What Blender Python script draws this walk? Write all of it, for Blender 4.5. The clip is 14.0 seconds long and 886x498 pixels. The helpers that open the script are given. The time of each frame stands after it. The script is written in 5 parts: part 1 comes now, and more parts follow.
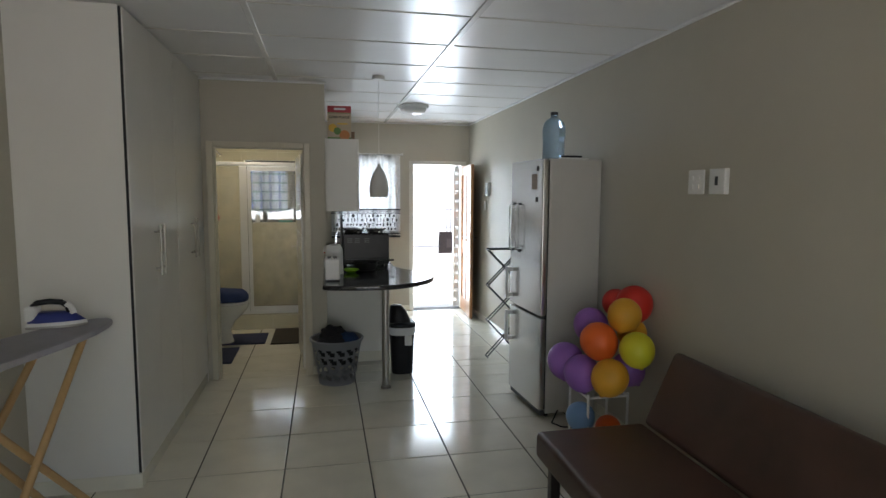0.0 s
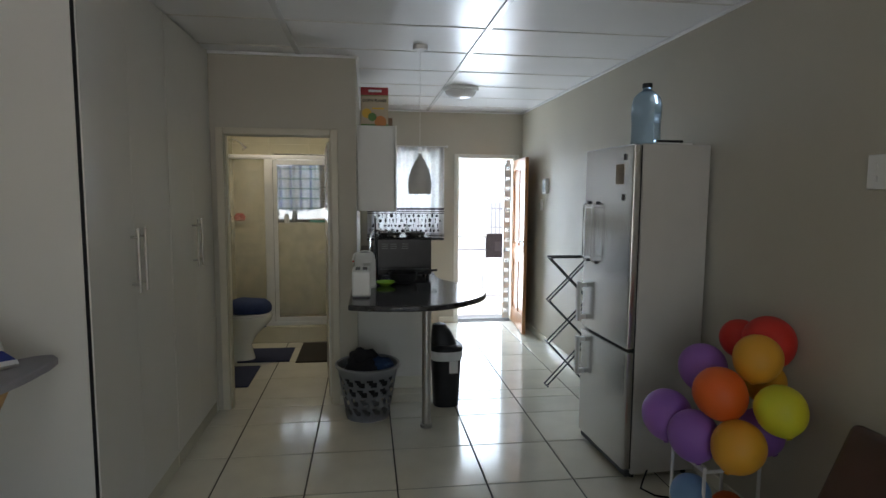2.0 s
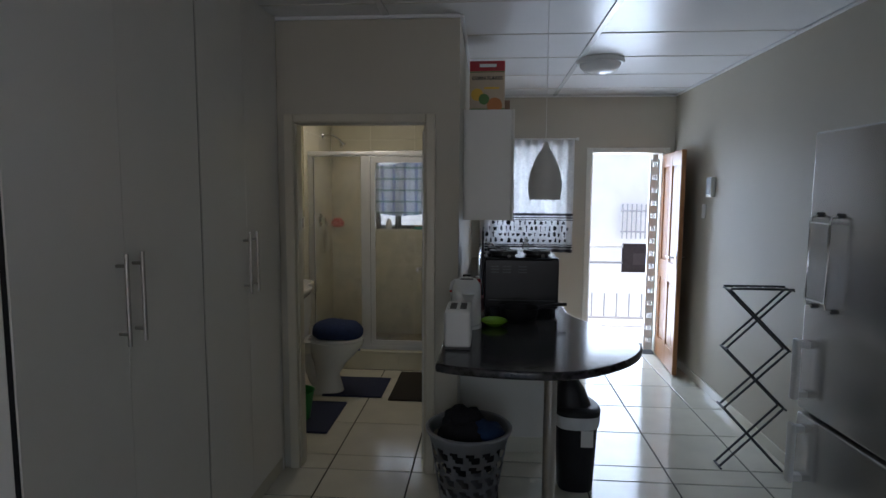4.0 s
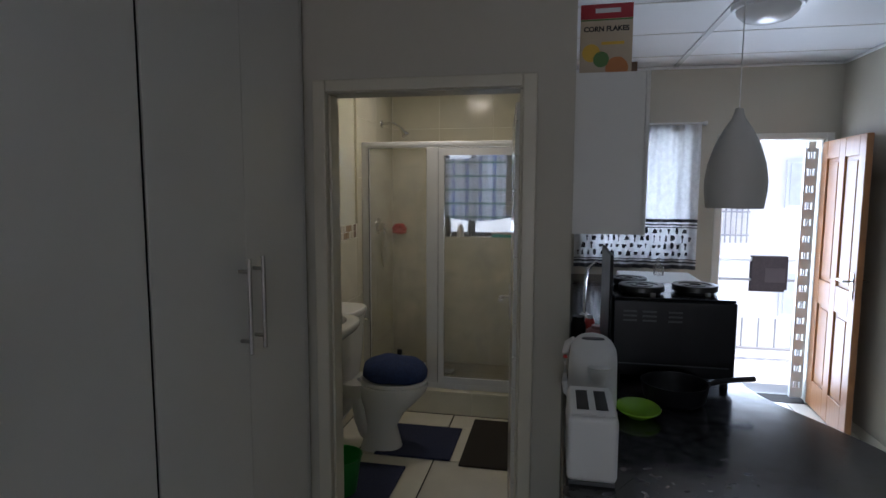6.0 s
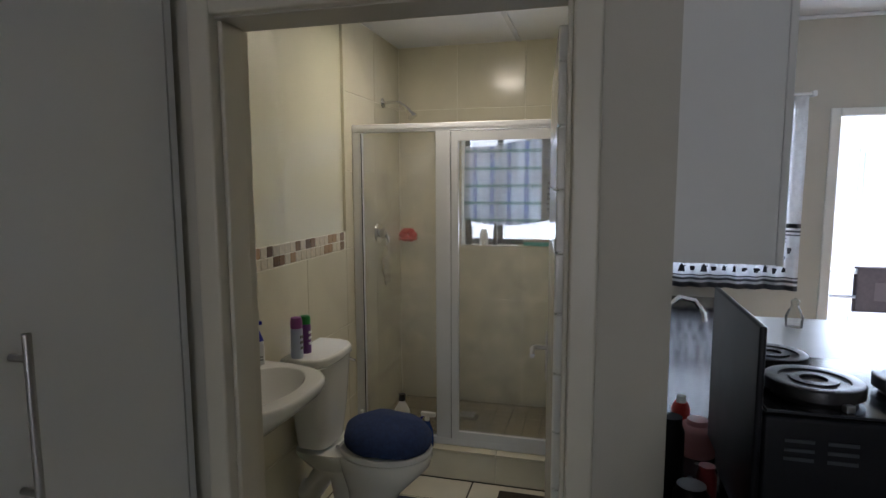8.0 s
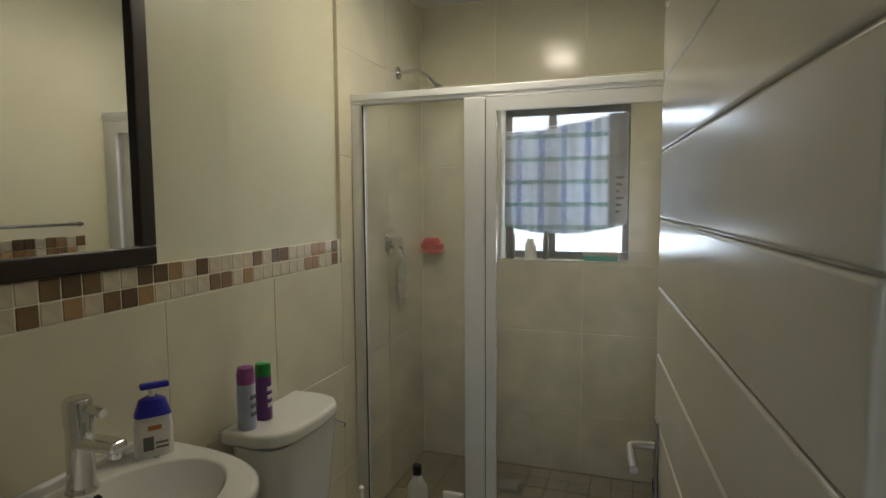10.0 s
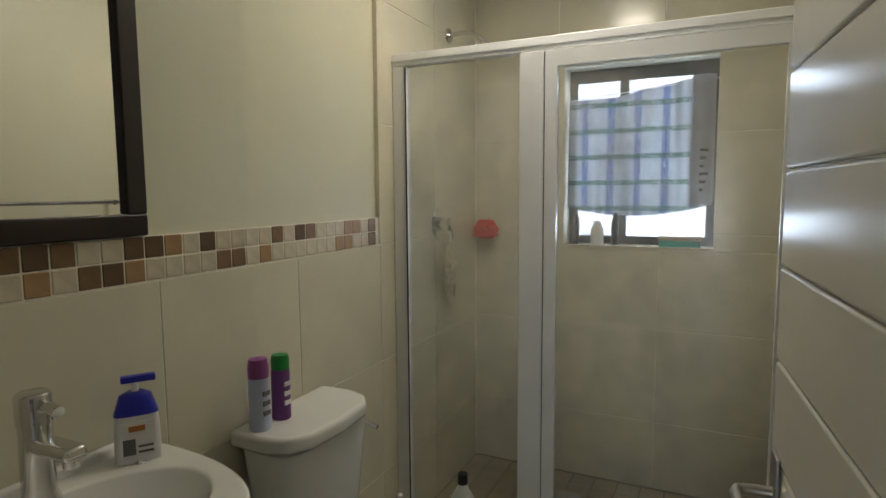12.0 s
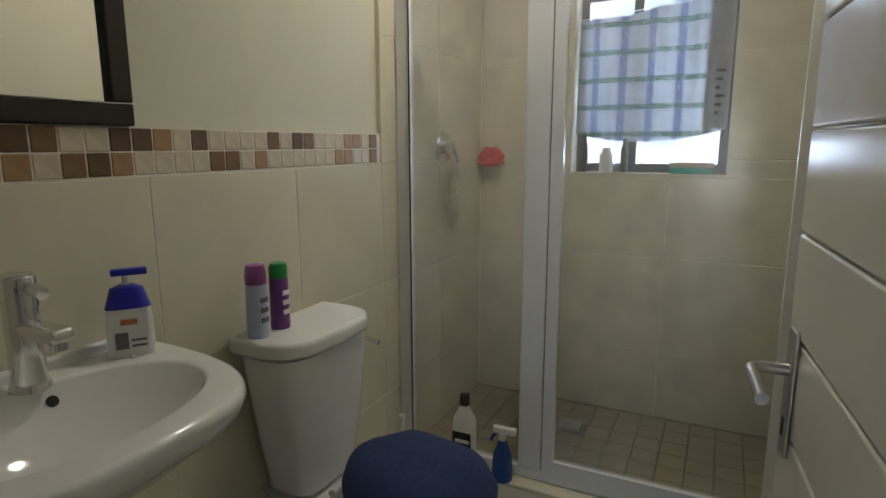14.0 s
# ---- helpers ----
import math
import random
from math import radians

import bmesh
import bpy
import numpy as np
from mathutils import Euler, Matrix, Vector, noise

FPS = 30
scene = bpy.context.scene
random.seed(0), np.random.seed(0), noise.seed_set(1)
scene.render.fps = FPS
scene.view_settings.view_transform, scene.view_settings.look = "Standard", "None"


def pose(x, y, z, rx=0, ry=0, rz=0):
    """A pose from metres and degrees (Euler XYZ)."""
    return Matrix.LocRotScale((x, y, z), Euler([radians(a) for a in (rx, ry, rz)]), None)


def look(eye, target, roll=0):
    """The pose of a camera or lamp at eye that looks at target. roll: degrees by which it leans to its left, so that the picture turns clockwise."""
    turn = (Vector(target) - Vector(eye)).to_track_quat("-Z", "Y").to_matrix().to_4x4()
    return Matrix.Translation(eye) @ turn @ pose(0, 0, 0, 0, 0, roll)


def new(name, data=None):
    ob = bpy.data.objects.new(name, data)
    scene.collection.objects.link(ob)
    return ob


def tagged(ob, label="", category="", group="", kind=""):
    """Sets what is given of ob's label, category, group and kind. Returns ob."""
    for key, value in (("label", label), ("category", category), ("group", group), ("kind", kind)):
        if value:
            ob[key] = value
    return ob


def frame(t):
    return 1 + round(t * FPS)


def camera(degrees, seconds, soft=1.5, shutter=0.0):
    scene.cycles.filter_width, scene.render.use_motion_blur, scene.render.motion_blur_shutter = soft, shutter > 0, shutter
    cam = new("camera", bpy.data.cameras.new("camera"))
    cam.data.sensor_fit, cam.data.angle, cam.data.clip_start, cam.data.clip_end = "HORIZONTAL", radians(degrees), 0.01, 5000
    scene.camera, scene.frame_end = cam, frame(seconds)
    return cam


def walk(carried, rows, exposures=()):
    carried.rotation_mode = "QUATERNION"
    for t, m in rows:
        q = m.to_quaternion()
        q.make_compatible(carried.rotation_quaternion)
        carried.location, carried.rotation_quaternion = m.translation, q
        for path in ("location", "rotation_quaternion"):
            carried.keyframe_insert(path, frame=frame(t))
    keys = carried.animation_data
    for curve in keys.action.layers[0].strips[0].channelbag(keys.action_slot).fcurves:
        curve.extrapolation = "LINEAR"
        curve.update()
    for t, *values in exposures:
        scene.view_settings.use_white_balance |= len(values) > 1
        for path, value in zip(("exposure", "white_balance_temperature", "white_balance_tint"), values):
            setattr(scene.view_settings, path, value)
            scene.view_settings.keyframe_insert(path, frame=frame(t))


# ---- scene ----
cam = camera(75.2, 14.0)
PATH = [
    (0, (-0.018, -0.202, 1.625), (0.386, 1.747, 1.434), 0.3),
    (0.5, (0.067, 0.047, 1.638), (0.411, 2.008, 1.443), 0.3),
    (1, (0.083, 0.269, 1.623), (0.385, 2.236, 1.422), 0.4),
    (1.5, (0.077, 0.508, 1.647), (0.361, 2.477, 1.44), 0.4),
    (2, (0.075, 0.688, 1.608), (0.337, 2.661, 1.412), 0.4),
    (2.2, (0.107, 0.795, 1.609), (0.352, 2.77, 1.41), 0.4),
    (4.5, (0.163, 2.044, 1.635), (-0.103, 4.016, 1.436), 0.3),
    (5, (0.045, 2.29, 1.625), (-0.295, 4.25, 1.427), 0.25),
    (5.5, (-0.018, 2.562, 1.622), (-0.388, 4.516, 1.422), 0.2),
    (6, (-0.05, 2.868, 1.645), (-0.44, 4.82, 1.438), 0.2),
    (6.5, (-0.07, 3.149, 1.652), (-0.506, 5.089, 1.432), 0.05),
    (7, (-0.097, 3.413, 1.642), (-0.569, 5.345, 1.432), -0.1),
    (7.5, (-0.121, 3.63, 1.642), (-0.606, 5.558, 1.426), -0.14),
    (8, (-0.137, 3.885, 1.657), (-0.646, 5.805, 1.431), -0.2),
    (8.2, (-0.149, 3.977, 1.656), (-0.671, 5.895, 1.431), -0.2),
    (10.3, (-0.339, 4.845, 1.544), (-1.052, 6.706, 1.381), -0.5),
    (10.5, (-0.32, 4.88, 1.554), (-1.089, 6.718, 1.384), -0.5),
    (11, (-0.357, 4.961, 1.546), (-1.183, 6.774, 1.373), -0.3),
    (11.5, (-0.365, 5.007, 1.512), (-1.218, 6.807, 1.329), -0.5),
    (12, (-0.38, 5.052, 1.483), (-1.232, 6.85, 1.287), -0.4),
    (12.5, (-0.392, 5.09, 1.439), (-1.242, 6.888, 1.233), -0.3),
    (13, (-0.394, 5.1, 1.408), (-1.247, 6.893, 1.173), -0.3),
    (13.5, (-0.395, 5.099, 1.381), (-1.257, 6.881, 1.096), -0.2),
    (14, (-0.392, 5.09, 1.36), (-1.251, 6.861, 1.002), -0.1),
]
EXPOSURES = [(0, 1.57, 6650, 12), (2.2, 1.28, 6500, 12), (4.3, 0.73, 5950, 17), (6.5, 1.03, 5850, 18), (8.2, 1.5, 5950, 18), (10.3, 1.62, 6200, 11), (14, 1.8, 5780, 15)]
walk(cam, [(t, look(eye, target, roll)) for t, eye, target, roll in PATH], EXPOSURES)

# ---- light ----
world = bpy.data.worlds.new("sky")
scene.world = world
world.use_nodes = True
sky = world.node_tree.nodes.new("ShaderNodeTexSky")
sky.sky_type, sky.sun_disc, sky.sun_elevation, sky.sun_rotation = "NISHITA", False, radians(55), radians(98)
world.node_tree.links.new(sky.outputs[0], world.node_tree.nodes["Background"].inputs[0])
world.node_tree.nodes["Background"].inputs[1].default_value = 0.15
sun = new("sun", bpy.data.lights.new("sun", "SUN"))
sun.data.energy, sun.data.angle, sun.data.color = 4.5, radians(0.5), (1, 0.95, 0.87)
sun.matrix_world = look((9, 7.2, 12), (0, 8, 0))


def opening_light(name, x, y, z, w, h, watts, colour, yaw=0):
    ob = new(name, bpy.data.lights.new(name, "AREA"))
    ob.data.shape, ob.data.size, ob.data.size_y, ob.data.energy, ob.data.color = "RECTANGLE", w, h, watts, colour
    ob.matrix_world = pose(x, y, z, -90, 0, yaw)
    return ob


opening_light("door_daylight", 1.5, 7.95, 1.05, 0.66, 1.9, 17, (0.70, 0.85, 1.0))
opening_light("kitchen_window_daylight", 0.55, 7.86, 1.6, 0.75, 0.85, 5, (0.76, 0.88, 1.0))
opening_light("bathroom_window_daylight", -0.7, 7.97, 1.6, 0.62, 0.80, 5, (0.74, 0.86, 1.0))
# Added to brighten the lounge from an assumed, unseen window in the south wall.
opening_light("unseen_lounge_window_light", 0.2, -2.27, 1.25, 2.0, 1.7, 3.2, (1.0, 0.96, 0.86), 180)
bath_lamp = new("bathroom_bulb", bpy.data.lights.new("bathroom_bulb", "AREA"))
bath_lamp.data.shape, bath_lamp.data.size, bath_lamp.data.energy, bath_lamp.data.color = "DISK", 0.22, 1.9, (1.0, 0.88, 0.67)
bath_lamp.matrix_world = pose(-0.86, 6.72, 2.49)


# ---- materials ----
def mat(name, colour, rough=0.6, metal=0.0, vary=0.06, scale=6.0, bump=0.0, bscale=120.0, per_piece=0.0, coat=0.0, spec=0.5):
    m = bpy.data.materials.new(name)
    m.use_nodes = True
    n, l = m.node_tree.nodes, m.node_tree.links
    b = n["Principled BSDF"]
    b.inputs["Roughness"].default_value, b.inputs["Metallic"].default_value = rough, metal
    b.inputs["Coat Weight"].default_value, b.inputs["Specular IOR Level"].default_value = coat, spec
    co = n.new("ShaderNodeTexCoord")
    no = n.new("ShaderNodeTexNoise")
    no.inputs["Scale"].default_value, no.inputs["Detail"].default_value = scale, 8
    l.new(co.outputs["Object"], no.inputs["Vector"])
    ramp = n.new("ShaderNodeMapRange")
    ramp.inputs["From Min"].default_value, ramp.inputs["From Max"].default_value = 0.3, 0.7
    ramp.inputs["To Min"].default_value, ramp.inputs["To Max"].default_value = 1 - vary, 1 + vary
    l.new(no.outputs[0], ramp.inputs["Value"])
    val = ramp.outputs[0]
    if per_piece:
        oi = n.new("ShaderNodeObjectInfo")
        pr = n.new("ShaderNodeMapRange")
        pr.inputs["To Min"].default_value, pr.inputs["To Max"].default_value = 1 - per_piece, 1 + per_piece
        l.new(oi.outputs["Random"], pr.inputs["Value"])
        mu = n.new("ShaderNodeMath")
        mu.operation = "MULTIPLY"
        l.new(val, mu.inputs[0]), l.new(pr.outputs[0], mu.inputs[1])
        val = mu.outputs[0]
    hs = n.new("ShaderNodeHueSaturation")
    hs.inputs["Color"].default_value = (*colour, 1)
    l.new(val, hs.inputs["Value"])
    l.new(hs.outputs[0], b.inputs["Base Color"])
    rr = n.new("ShaderNodeMapRange")
    rr.inputs["To Min"].default_value, rr.inputs["To Max"].default_value = rough * 0.85, min(1, rough * 1.15)
    l.new(no.outputs[0], rr.inputs["Value"])
    l.new(rr.outputs[0], b.inputs["Roughness"])
    if bump:
        fine = n.new("ShaderNodeTexNoise")
        fine.inputs["Scale"].default_value, fine.inputs["Detail"].default_value = bscale, 4
        l.new(co.outputs["Object"], fine.inputs["Vector"])
        bp = n.new("ShaderNodeBump")
        bp.inputs["Strength"].default_value, bp.inputs["Distance"].default_value = bump, 0.004
        l.new(fine.outputs[0], bp.inputs["Height"])
        l.new(bp.outputs[0], b.inputs["Normal"])
    return m


def wood(name, light, dark, rough=0.4, axis=2):
    m = mat(name, light, rough)
    n, l = m.node_tree.nodes, m.node_tree.links
    co = n.new("ShaderNodeTexCoord")
    mp = n.new("ShaderNodeMapping")
    mp.inputs["Scale"].default_value = [3 if i == axis else 40 for i in range(3)]
    no = n.new("ShaderNodeTexNoise")
    no.inputs["Scale"].default_value, no.inputs["Detail"].default_value, no.inputs["Distortion"].default_value = 1.2, 6, 0.6
    mx = n.new("ShaderNodeMix")
    mx.data_type = "RGBA"
    mx.inputs[6].default_value, mx.inputs[7].default_value = (*light, 1), (*dark, 1)
    l.new(co.outputs["Object"], mp.inputs[0]), l.new(mp.outputs[0], no.inputs["Vector"])
    l.new(no.outputs[0], mx.inputs[0]), l.new(mx.outputs[2], n["Principled BSDF"].inputs["Base Color"])
    return m


def glass(name, rough=0.0, haze=0.0, tint=(0.95, 0.95, 0.93)):
    """Thin pane: clear with a little gloss, and a patchy pale diffuse haze."""
    m = bpy.data.materials.new(name)
    m.use_nodes = True
    n, l = m.node_tree.nodes, m.node_tree.links
    n.remove(n["Principled BSDF"])
    tr, gl, df = n.new("ShaderNodeBsdfTransparent"), n.new("ShaderNodeBsdfGlossy"), n.new("ShaderNodeBsdfDiffuse")
    tr.inputs[0].default_value = (*tint, 1)
    gl.inputs["Roughness"].default_value = 0.05 + rough
    df.inputs[0].default_value = (0.75, 0.74, 0.70, 1)
    fr = n.new("ShaderNodeFresnel")
    fr.inputs[0].default_value = 1.35
    m1, m2 = n.new("ShaderNodeMixShader"), n.new("ShaderNodeMixShader")
    l.new(fr.outputs[0], m1.inputs[0]), l.new(tr.outputs[0], m1.inputs[1]), l.new(gl.outputs[0], m1.inputs[2])
    no, rp, co = n.new("ShaderNodeTexNoise"), n.new("ShaderNodeMapRange"), n.new("ShaderNodeTexCoord")
    no.inputs["Scale"].default_value, no.inputs["Detail"].default_value = 9, 10
    l.new(co.outputs["Object"], no.inputs["Vector"])
    rp.inputs["From Min"].default_value, rp.inputs["From Max"].default_value = 0.3, 0.75
    rp.inputs["To Min"].default_value, rp.inputs["To Max"].default_value = haze * 0.4, haze * 1.6
    l.new(no.outputs[0], rp.inputs["Value"]), l.new(rp.outputs[0], m2.inputs[0])
    l.new(m1.outputs[0], m2.inputs[1]), l.new(df.outputs[0], m2.inputs[2])
    l.new(m2.outputs[0], n["Material Output"].inputs[0])
    return m


def cloth(name, colour, through_light=0.4, bump=0.3):
    m = mat(name, colour, 0.9, 0, 0.08, 30, bump, 500)
    n, l = m.node_tree.nodes, m.node_tree.links
    b = n["Principled BSDF"]
    tl, mx = n.new("ShaderNodeBsdfTranslucent"), n.new("ShaderNodeMixShader")
    l.new(b.inputs["Base Color"].links[0].from_socket, tl.inputs[0])
    mx.inputs[0].default_value = through_light
    l.new(b.outputs[0], mx.inputs[1]), l.new(tl.outputs[0], mx.inputs[2]), l.new(mx.outputs[0], n["Material Output"].inputs[0])
    return m


WALL = mat("wall_paint_beige", (0.51, 0.475, 0.39), 0.55, 0, 0.03, 2.5, 0.12, 260)
BATHWALL = mat("bathroom_paint_cream", (0.66, 0.64, 0.48), 0.4, 0, 0.03, 2.5, 0.08, 260)
CEIL = mat("ceiling_board_white", (0.8, 0.8, 0.8), 0.3, 0, 0.02, 3, 0.05, 180)
STRIP = mat("ceiling_strip_white", (0.86, 0.86, 0.86), 0.25)
TILE = mat("floor_tile_cream", (0.74, 0.71, 0.60), 0.13, 0, 0.05, 5, 0.03, 30, per_piece=0.03, spec=0.6)
GROUT = mat("dark_grout", (0.045, 0.04, 0.034), 0.9, 0, 0.3, 20)
SGROUT = mat("shower_grout", (0.16, 0.13, 0.085), 0.85, 0, 0.3, 14)
LGROUT = mat("light_grout", (0.80, 0.77, 0.64), 0.8, 0, 0.1, 20)
WTILE = mat("bathroom_wall_tile", (0.70, 0.66, 0.51), 0.17, 0, 0.05, 4, 0.02, 20, per_piece=0.03)
FLOORMOS = mat("shower_floor_mosaic", (0.33, 0.28, 0.17), 0.4, 0, 0.12, 8, per_piece=0.12)
MELAMINE = mat("white_melamine", (0.75, 0.735, 0.69), 0.32, 0, 0.02, 3, 0.02, 300)
WHITEPAINT = mat("white_gloss_paint", (0.76, 0.75, 0.69), 0.4, 0, 0.03, 5, 0.012, 200)
DOORPAINT = mat("cream_gloss_door_paint", (0.74, 0.72, 0.64), 0.18, 0, 0.03, 5, 0.02, 60)
WHITE = mat("white_plastic", (0.8, 0.8, 0.78), 0.3, 0, 0.02)
CERAMIC = mat("white_ceramic", (0.82, 0.82, 0.78), 0.08, 0, 0.01, coat=0.3)
STEEL = mat("brushed_steel", (0.46, 0.44, 0.41), 0.34, 1.0, 0.02, 4)
CHROME = mat("chrome", (0.75, 0.75, 0.75), 0.08, 1.0, 0.02)
ALU = mat("white_aluminium", (0.74, 0.75, 0.75), 0.35, 0.1, 0.03, 8)
GRANITE = mat("dark_granite", (0.032, 0.03, 0.032), 0.13, 0, 0.9, 30, 0.12, 11, spec=0.6)
BLACK = mat("black_enamel", (0.010, 0.010, 0.012), 0.3, 0, 0.2, 12, spec=0.3)
HOB = mat("black_enamel_hob", (0.012, 0.012, 0.013), 0.17, 0, 0.3, 14, 0.12, 14, spec=0.5)
PLATE = mat("worn_black_hotplate", (0.02, 0.019, 0.018), 0.3, 0.2, 0.6, 30, 0.2, 40)
BLACKP = mat("black_plastic", (0.014, 0.014, 0.016), 0.45, 0, 0.2, 12, spec=0.3)
DARKG = mat("dark_grey_metal", (0.06, 0.065, 0.07), 0.4, 0.3, 0.1)
LEATHER = mat("brown_leatherette", (0.070, 0.035, 0.024), 0.40, 0, 0.25, 5, 0.25, 220)
FRIDGE = mat("silver_fridge_front", (0.60, 0.59, 0.58), 0.24, 0.8, 0.04, 2.5, 0.02, 6)
FRIDGESIDE = mat("light_grey_fridge_side", (0.56, 0.55, 0.52), 0.45, 0, 0.03, 5, 0.08, 350)
DOORWOOD = wood("orange_pine", (0.50, 0.24, 0.09), (0.30, 0.12, 0.045), 0.35)
BOARDWOOD = wood("pale_pine", (0.55, 0.36, 0.17), (0.42, 0.25, 0.10), 0.5)
DARKWOOD = wood("dark_mirror_frame", (0.022, 0.011, 0.009), (0.010, 0.006, 0.005), 0.35)
CLEAR = glass("clear_pane", 0.0, 0.01, (0.97, 0.98, 0.98))
SHOWERGLASS = glass("shower_pane", 0.10, 0.13)
MIRROR = mat("mirror_silver", (0.9, 0.9, 0.9), 0.015, 1.0, 0.0)
BLUECLOTH = mat("blue_towelling", (0.024, 0.045, 0.135), 0.95, 0, 0.25, 60, 0.9, 420)
MATBLUE = mat("dark_blue_bath_mat", (0.03, 0.038, 0.085), 0.95, 0, 0.3, 70, 1.0, 300)
MATBROWN = mat("dark_brown_bath_mat", (0.035, 0.028, 0.02), 0.95, 0, 0.3, 70, 1.0, 300)
SHEER = cloth("white_sheer_curtain", (0.8, 0.8, 0.8), 0.75, 0.1)
PRINT = cloth("white_curtain_hem", (0.75, 0.75, 0.76), 0.35)
INK = cloth("black_curtain_print", (0.02, 0.02, 0.025), 0.1)
STRIPE = cloth("grey_curtain_stripe", (0.10, 0.10, 0.11), 0.2)
TOWELW = cloth("white_tea_towel", (0.44, 0.45, 0.48), 0.14)


def checked(name):
    """Woven tea towel: pale ground, green bands, paired blue warp lines, fine speckle."""
    m = cloth(name, (0.40, 0.41, 0.43), 0.13, 0.6)
    n, l = m.node_tree.nodes, m.node_tree.links
    b = n["Principled BSDF"]
    tl = [q for q in n if q.type == "BSDF_TRANSLUCENT"][0]
    co, sp_, no = n.new("ShaderNodeTexCoord"), n.new("ShaderNodeSeparateXYZ"), n.new("ShaderNodeTexNoise")
    no.inputs["Scale"].default_value, no.inputs["Detail"].default_value = 95, 6
    l.new(co.outputs["Object"], sp_.inputs[0]), l.new(co.outputs["Object"], no.inputs["Vector"])

    def math_(op, a, c):
        q = n.new("ShaderNodeMath")
        q.operation = op
        for k, v in enumerate((a, c)):
            if isinstance(v, (int, float)):
                q.inputs[k].default_value = v
            else:
                l.new(v, q.inputs[k])
        return q.outputs[0]

    def band(axis, period, phase, width):
        u = math_("FRACT", math_("ADD", math_("MULTIPLY", sp_.outputs[axis], 1 / period), phase), 0)
        return math_("LESS_THAN", u, width)

    speck = n.new("ShaderNodeMapRange")
    speck.inputs["From Min"].default_value, speck.inputs["From Max"].default_value = 0.34, 0.50
    l.new(no.outputs[0], speck.inputs["Value"])
    colour = b.inputs["Base Color"].links[0].from_socket
    for mask, tint, strength in ((band(0, 0.118, 0.15, 0.26), (0.13, 0.17, 0.32), 0.85), (band(0, 0.0483, 0.1, 0.07), (0.25, 0.29, 0.42), 0.6), (band(2, 0.118, 0.2, 0.20), (0.07, 0.16, 0.12), 0.92),
                                 (band(2, 0.059, 0.62, 0.08), (0.25, 0.33, 0.35), 0.6)):
        f = math_("MULTIPLY", math_("MULTIPLY", mask, speck.outputs[0]), strength)
        mx = n.new("ShaderNodeMix")
        mx.data_type = "RGBA"
        l.new(f, mx.inputs[0]), l.new(colour, mx.inputs[6])
        mx.inputs[7].default_value = (*tint, 1)
        colour = mx.outputs[2]
    l.new(colour, b.inputs["Base Color"]), l.new(colour, tl.inputs[0])
    return m


CHECK = checked("checked_tea_towel")
BASKET = mat("grey_basket_plastic", (0.30, 0.31, 0.33), 0.4)
LAUNDRY = mat("dark_laundry", (0.02, 0.02, 0.024), 0.9, 0, 0.4, 9, 0.6, 60)
NAVY = mat("blue_laundry", (0.02, 0.05, 0.13), 0.9, 0, 0.4, 9, 0.6, 60)
BAG = mat("white_bin_bag", (0.65, 0.67, 0.68), 0.4, 0, 0.1, 14, 0.5, 30)
PALEGREEN = mat("green_plastic", (0.25, 0.50, 0.03), 0.25)
DULLGREEN = mat("green_lid_plastic", (0.02, 0.28, 0.05), 0.35)
TEAL = mat("teal_bristles", (0.01, 0.32, 0.27), 0.6)
DARKRED = mat("dark_red_plastic", (0.22, 0.03, 0.03), 0.4)
RED = mat("red_plastic", (0.60, 0.05, 0.035), 0.4)
IRONBLUE = mat("dark_blue_iron", (0.025, 0.04, 0.22), 0.3)
FRAMEPAINT = mat("beige_frame_paint", (0.62, 0.57, 0.45), 0.32, 0, 0.04, 5, 0.012, 200)
COBALT = mat("cobalt_plastic", (0.02, 0.025, 0.42), 0.3)
PURPLEP = mat("purple_plastic", (0.16, 0.05, 0.22), 0.35)
VIOLETCAP = mat("violet_cap", (0.28, 0.08, 0.28), 0.4)
LABELGREY = mat("grey_label_print", (0.14, 0.14, 0.15), 0.5)
LABELBLUE = mat("pale_blue_label", (0.45, 0.50, 0.66), 0.35)
SHADE = mat("pendant_grey_white", (0.62, 0.61, 0.58), 0.35)
DIFFUSER = mat("frosted_lamp_glass", (0.8, 0.8, 0.8), 0.2)
LIT = mat("lit_lamp_glass", (0.8, 0.76, 0.65), 0.3)
LIT.node_tree.nodes["Principled BSDF"].inputs["Emission Color"].default_value = (1.0, 0.88, 0.66, 1)
LIT.node_tree.nodes["Principled BSDF"].inputs["Emission Strength"].default_value = 2.0
CARDRED = mat("carton_red", (0.42, 0.02, 0.03), 0.4)
CARDCREAM = mat("carton_cream", (0.52, 0.42, 0.29), 0.45)
CARDYEL = mat("carton_yellow", (0.72, 0.45, 0.05), 0.45)
CARDORG = mat("carton_orange", (0.55, 0.20, 0.05), 0.45)
CARDGRN = mat("carton_green", (0.10, 0.22, 0.05), 0.45)
PALEPANE = mat("pale_window_glass", (0.6, 0.63, 0.65), 0.1)
# Mid-grey gate paint; on the railing it holds the bars' backlit shade.
GATEGREY_RAILSHADE = mat("gate_grey_rail_shade", (0.35, 0.35, 0.36), 0.6)
OUTWALL = mat("outside_white_plaster", (0.82, 0.80, 0.76), 0.8, 0, 0.04, 1.5, 0.2, 40)
CONCRETE = mat("balcony_concrete", (0.72, 0.70, 0.66), 0.8, 0, 0.08, 3, 0.2, 60)
POOL = mat("pale_blue_paint", (0.30, 0.48, 0.55), 0.5, 0, 0.1)
BOTTLEBLUE = mat("blue_water_bottle", (0.50, 0.68, 0.85), 0.12, 0, 0.05)
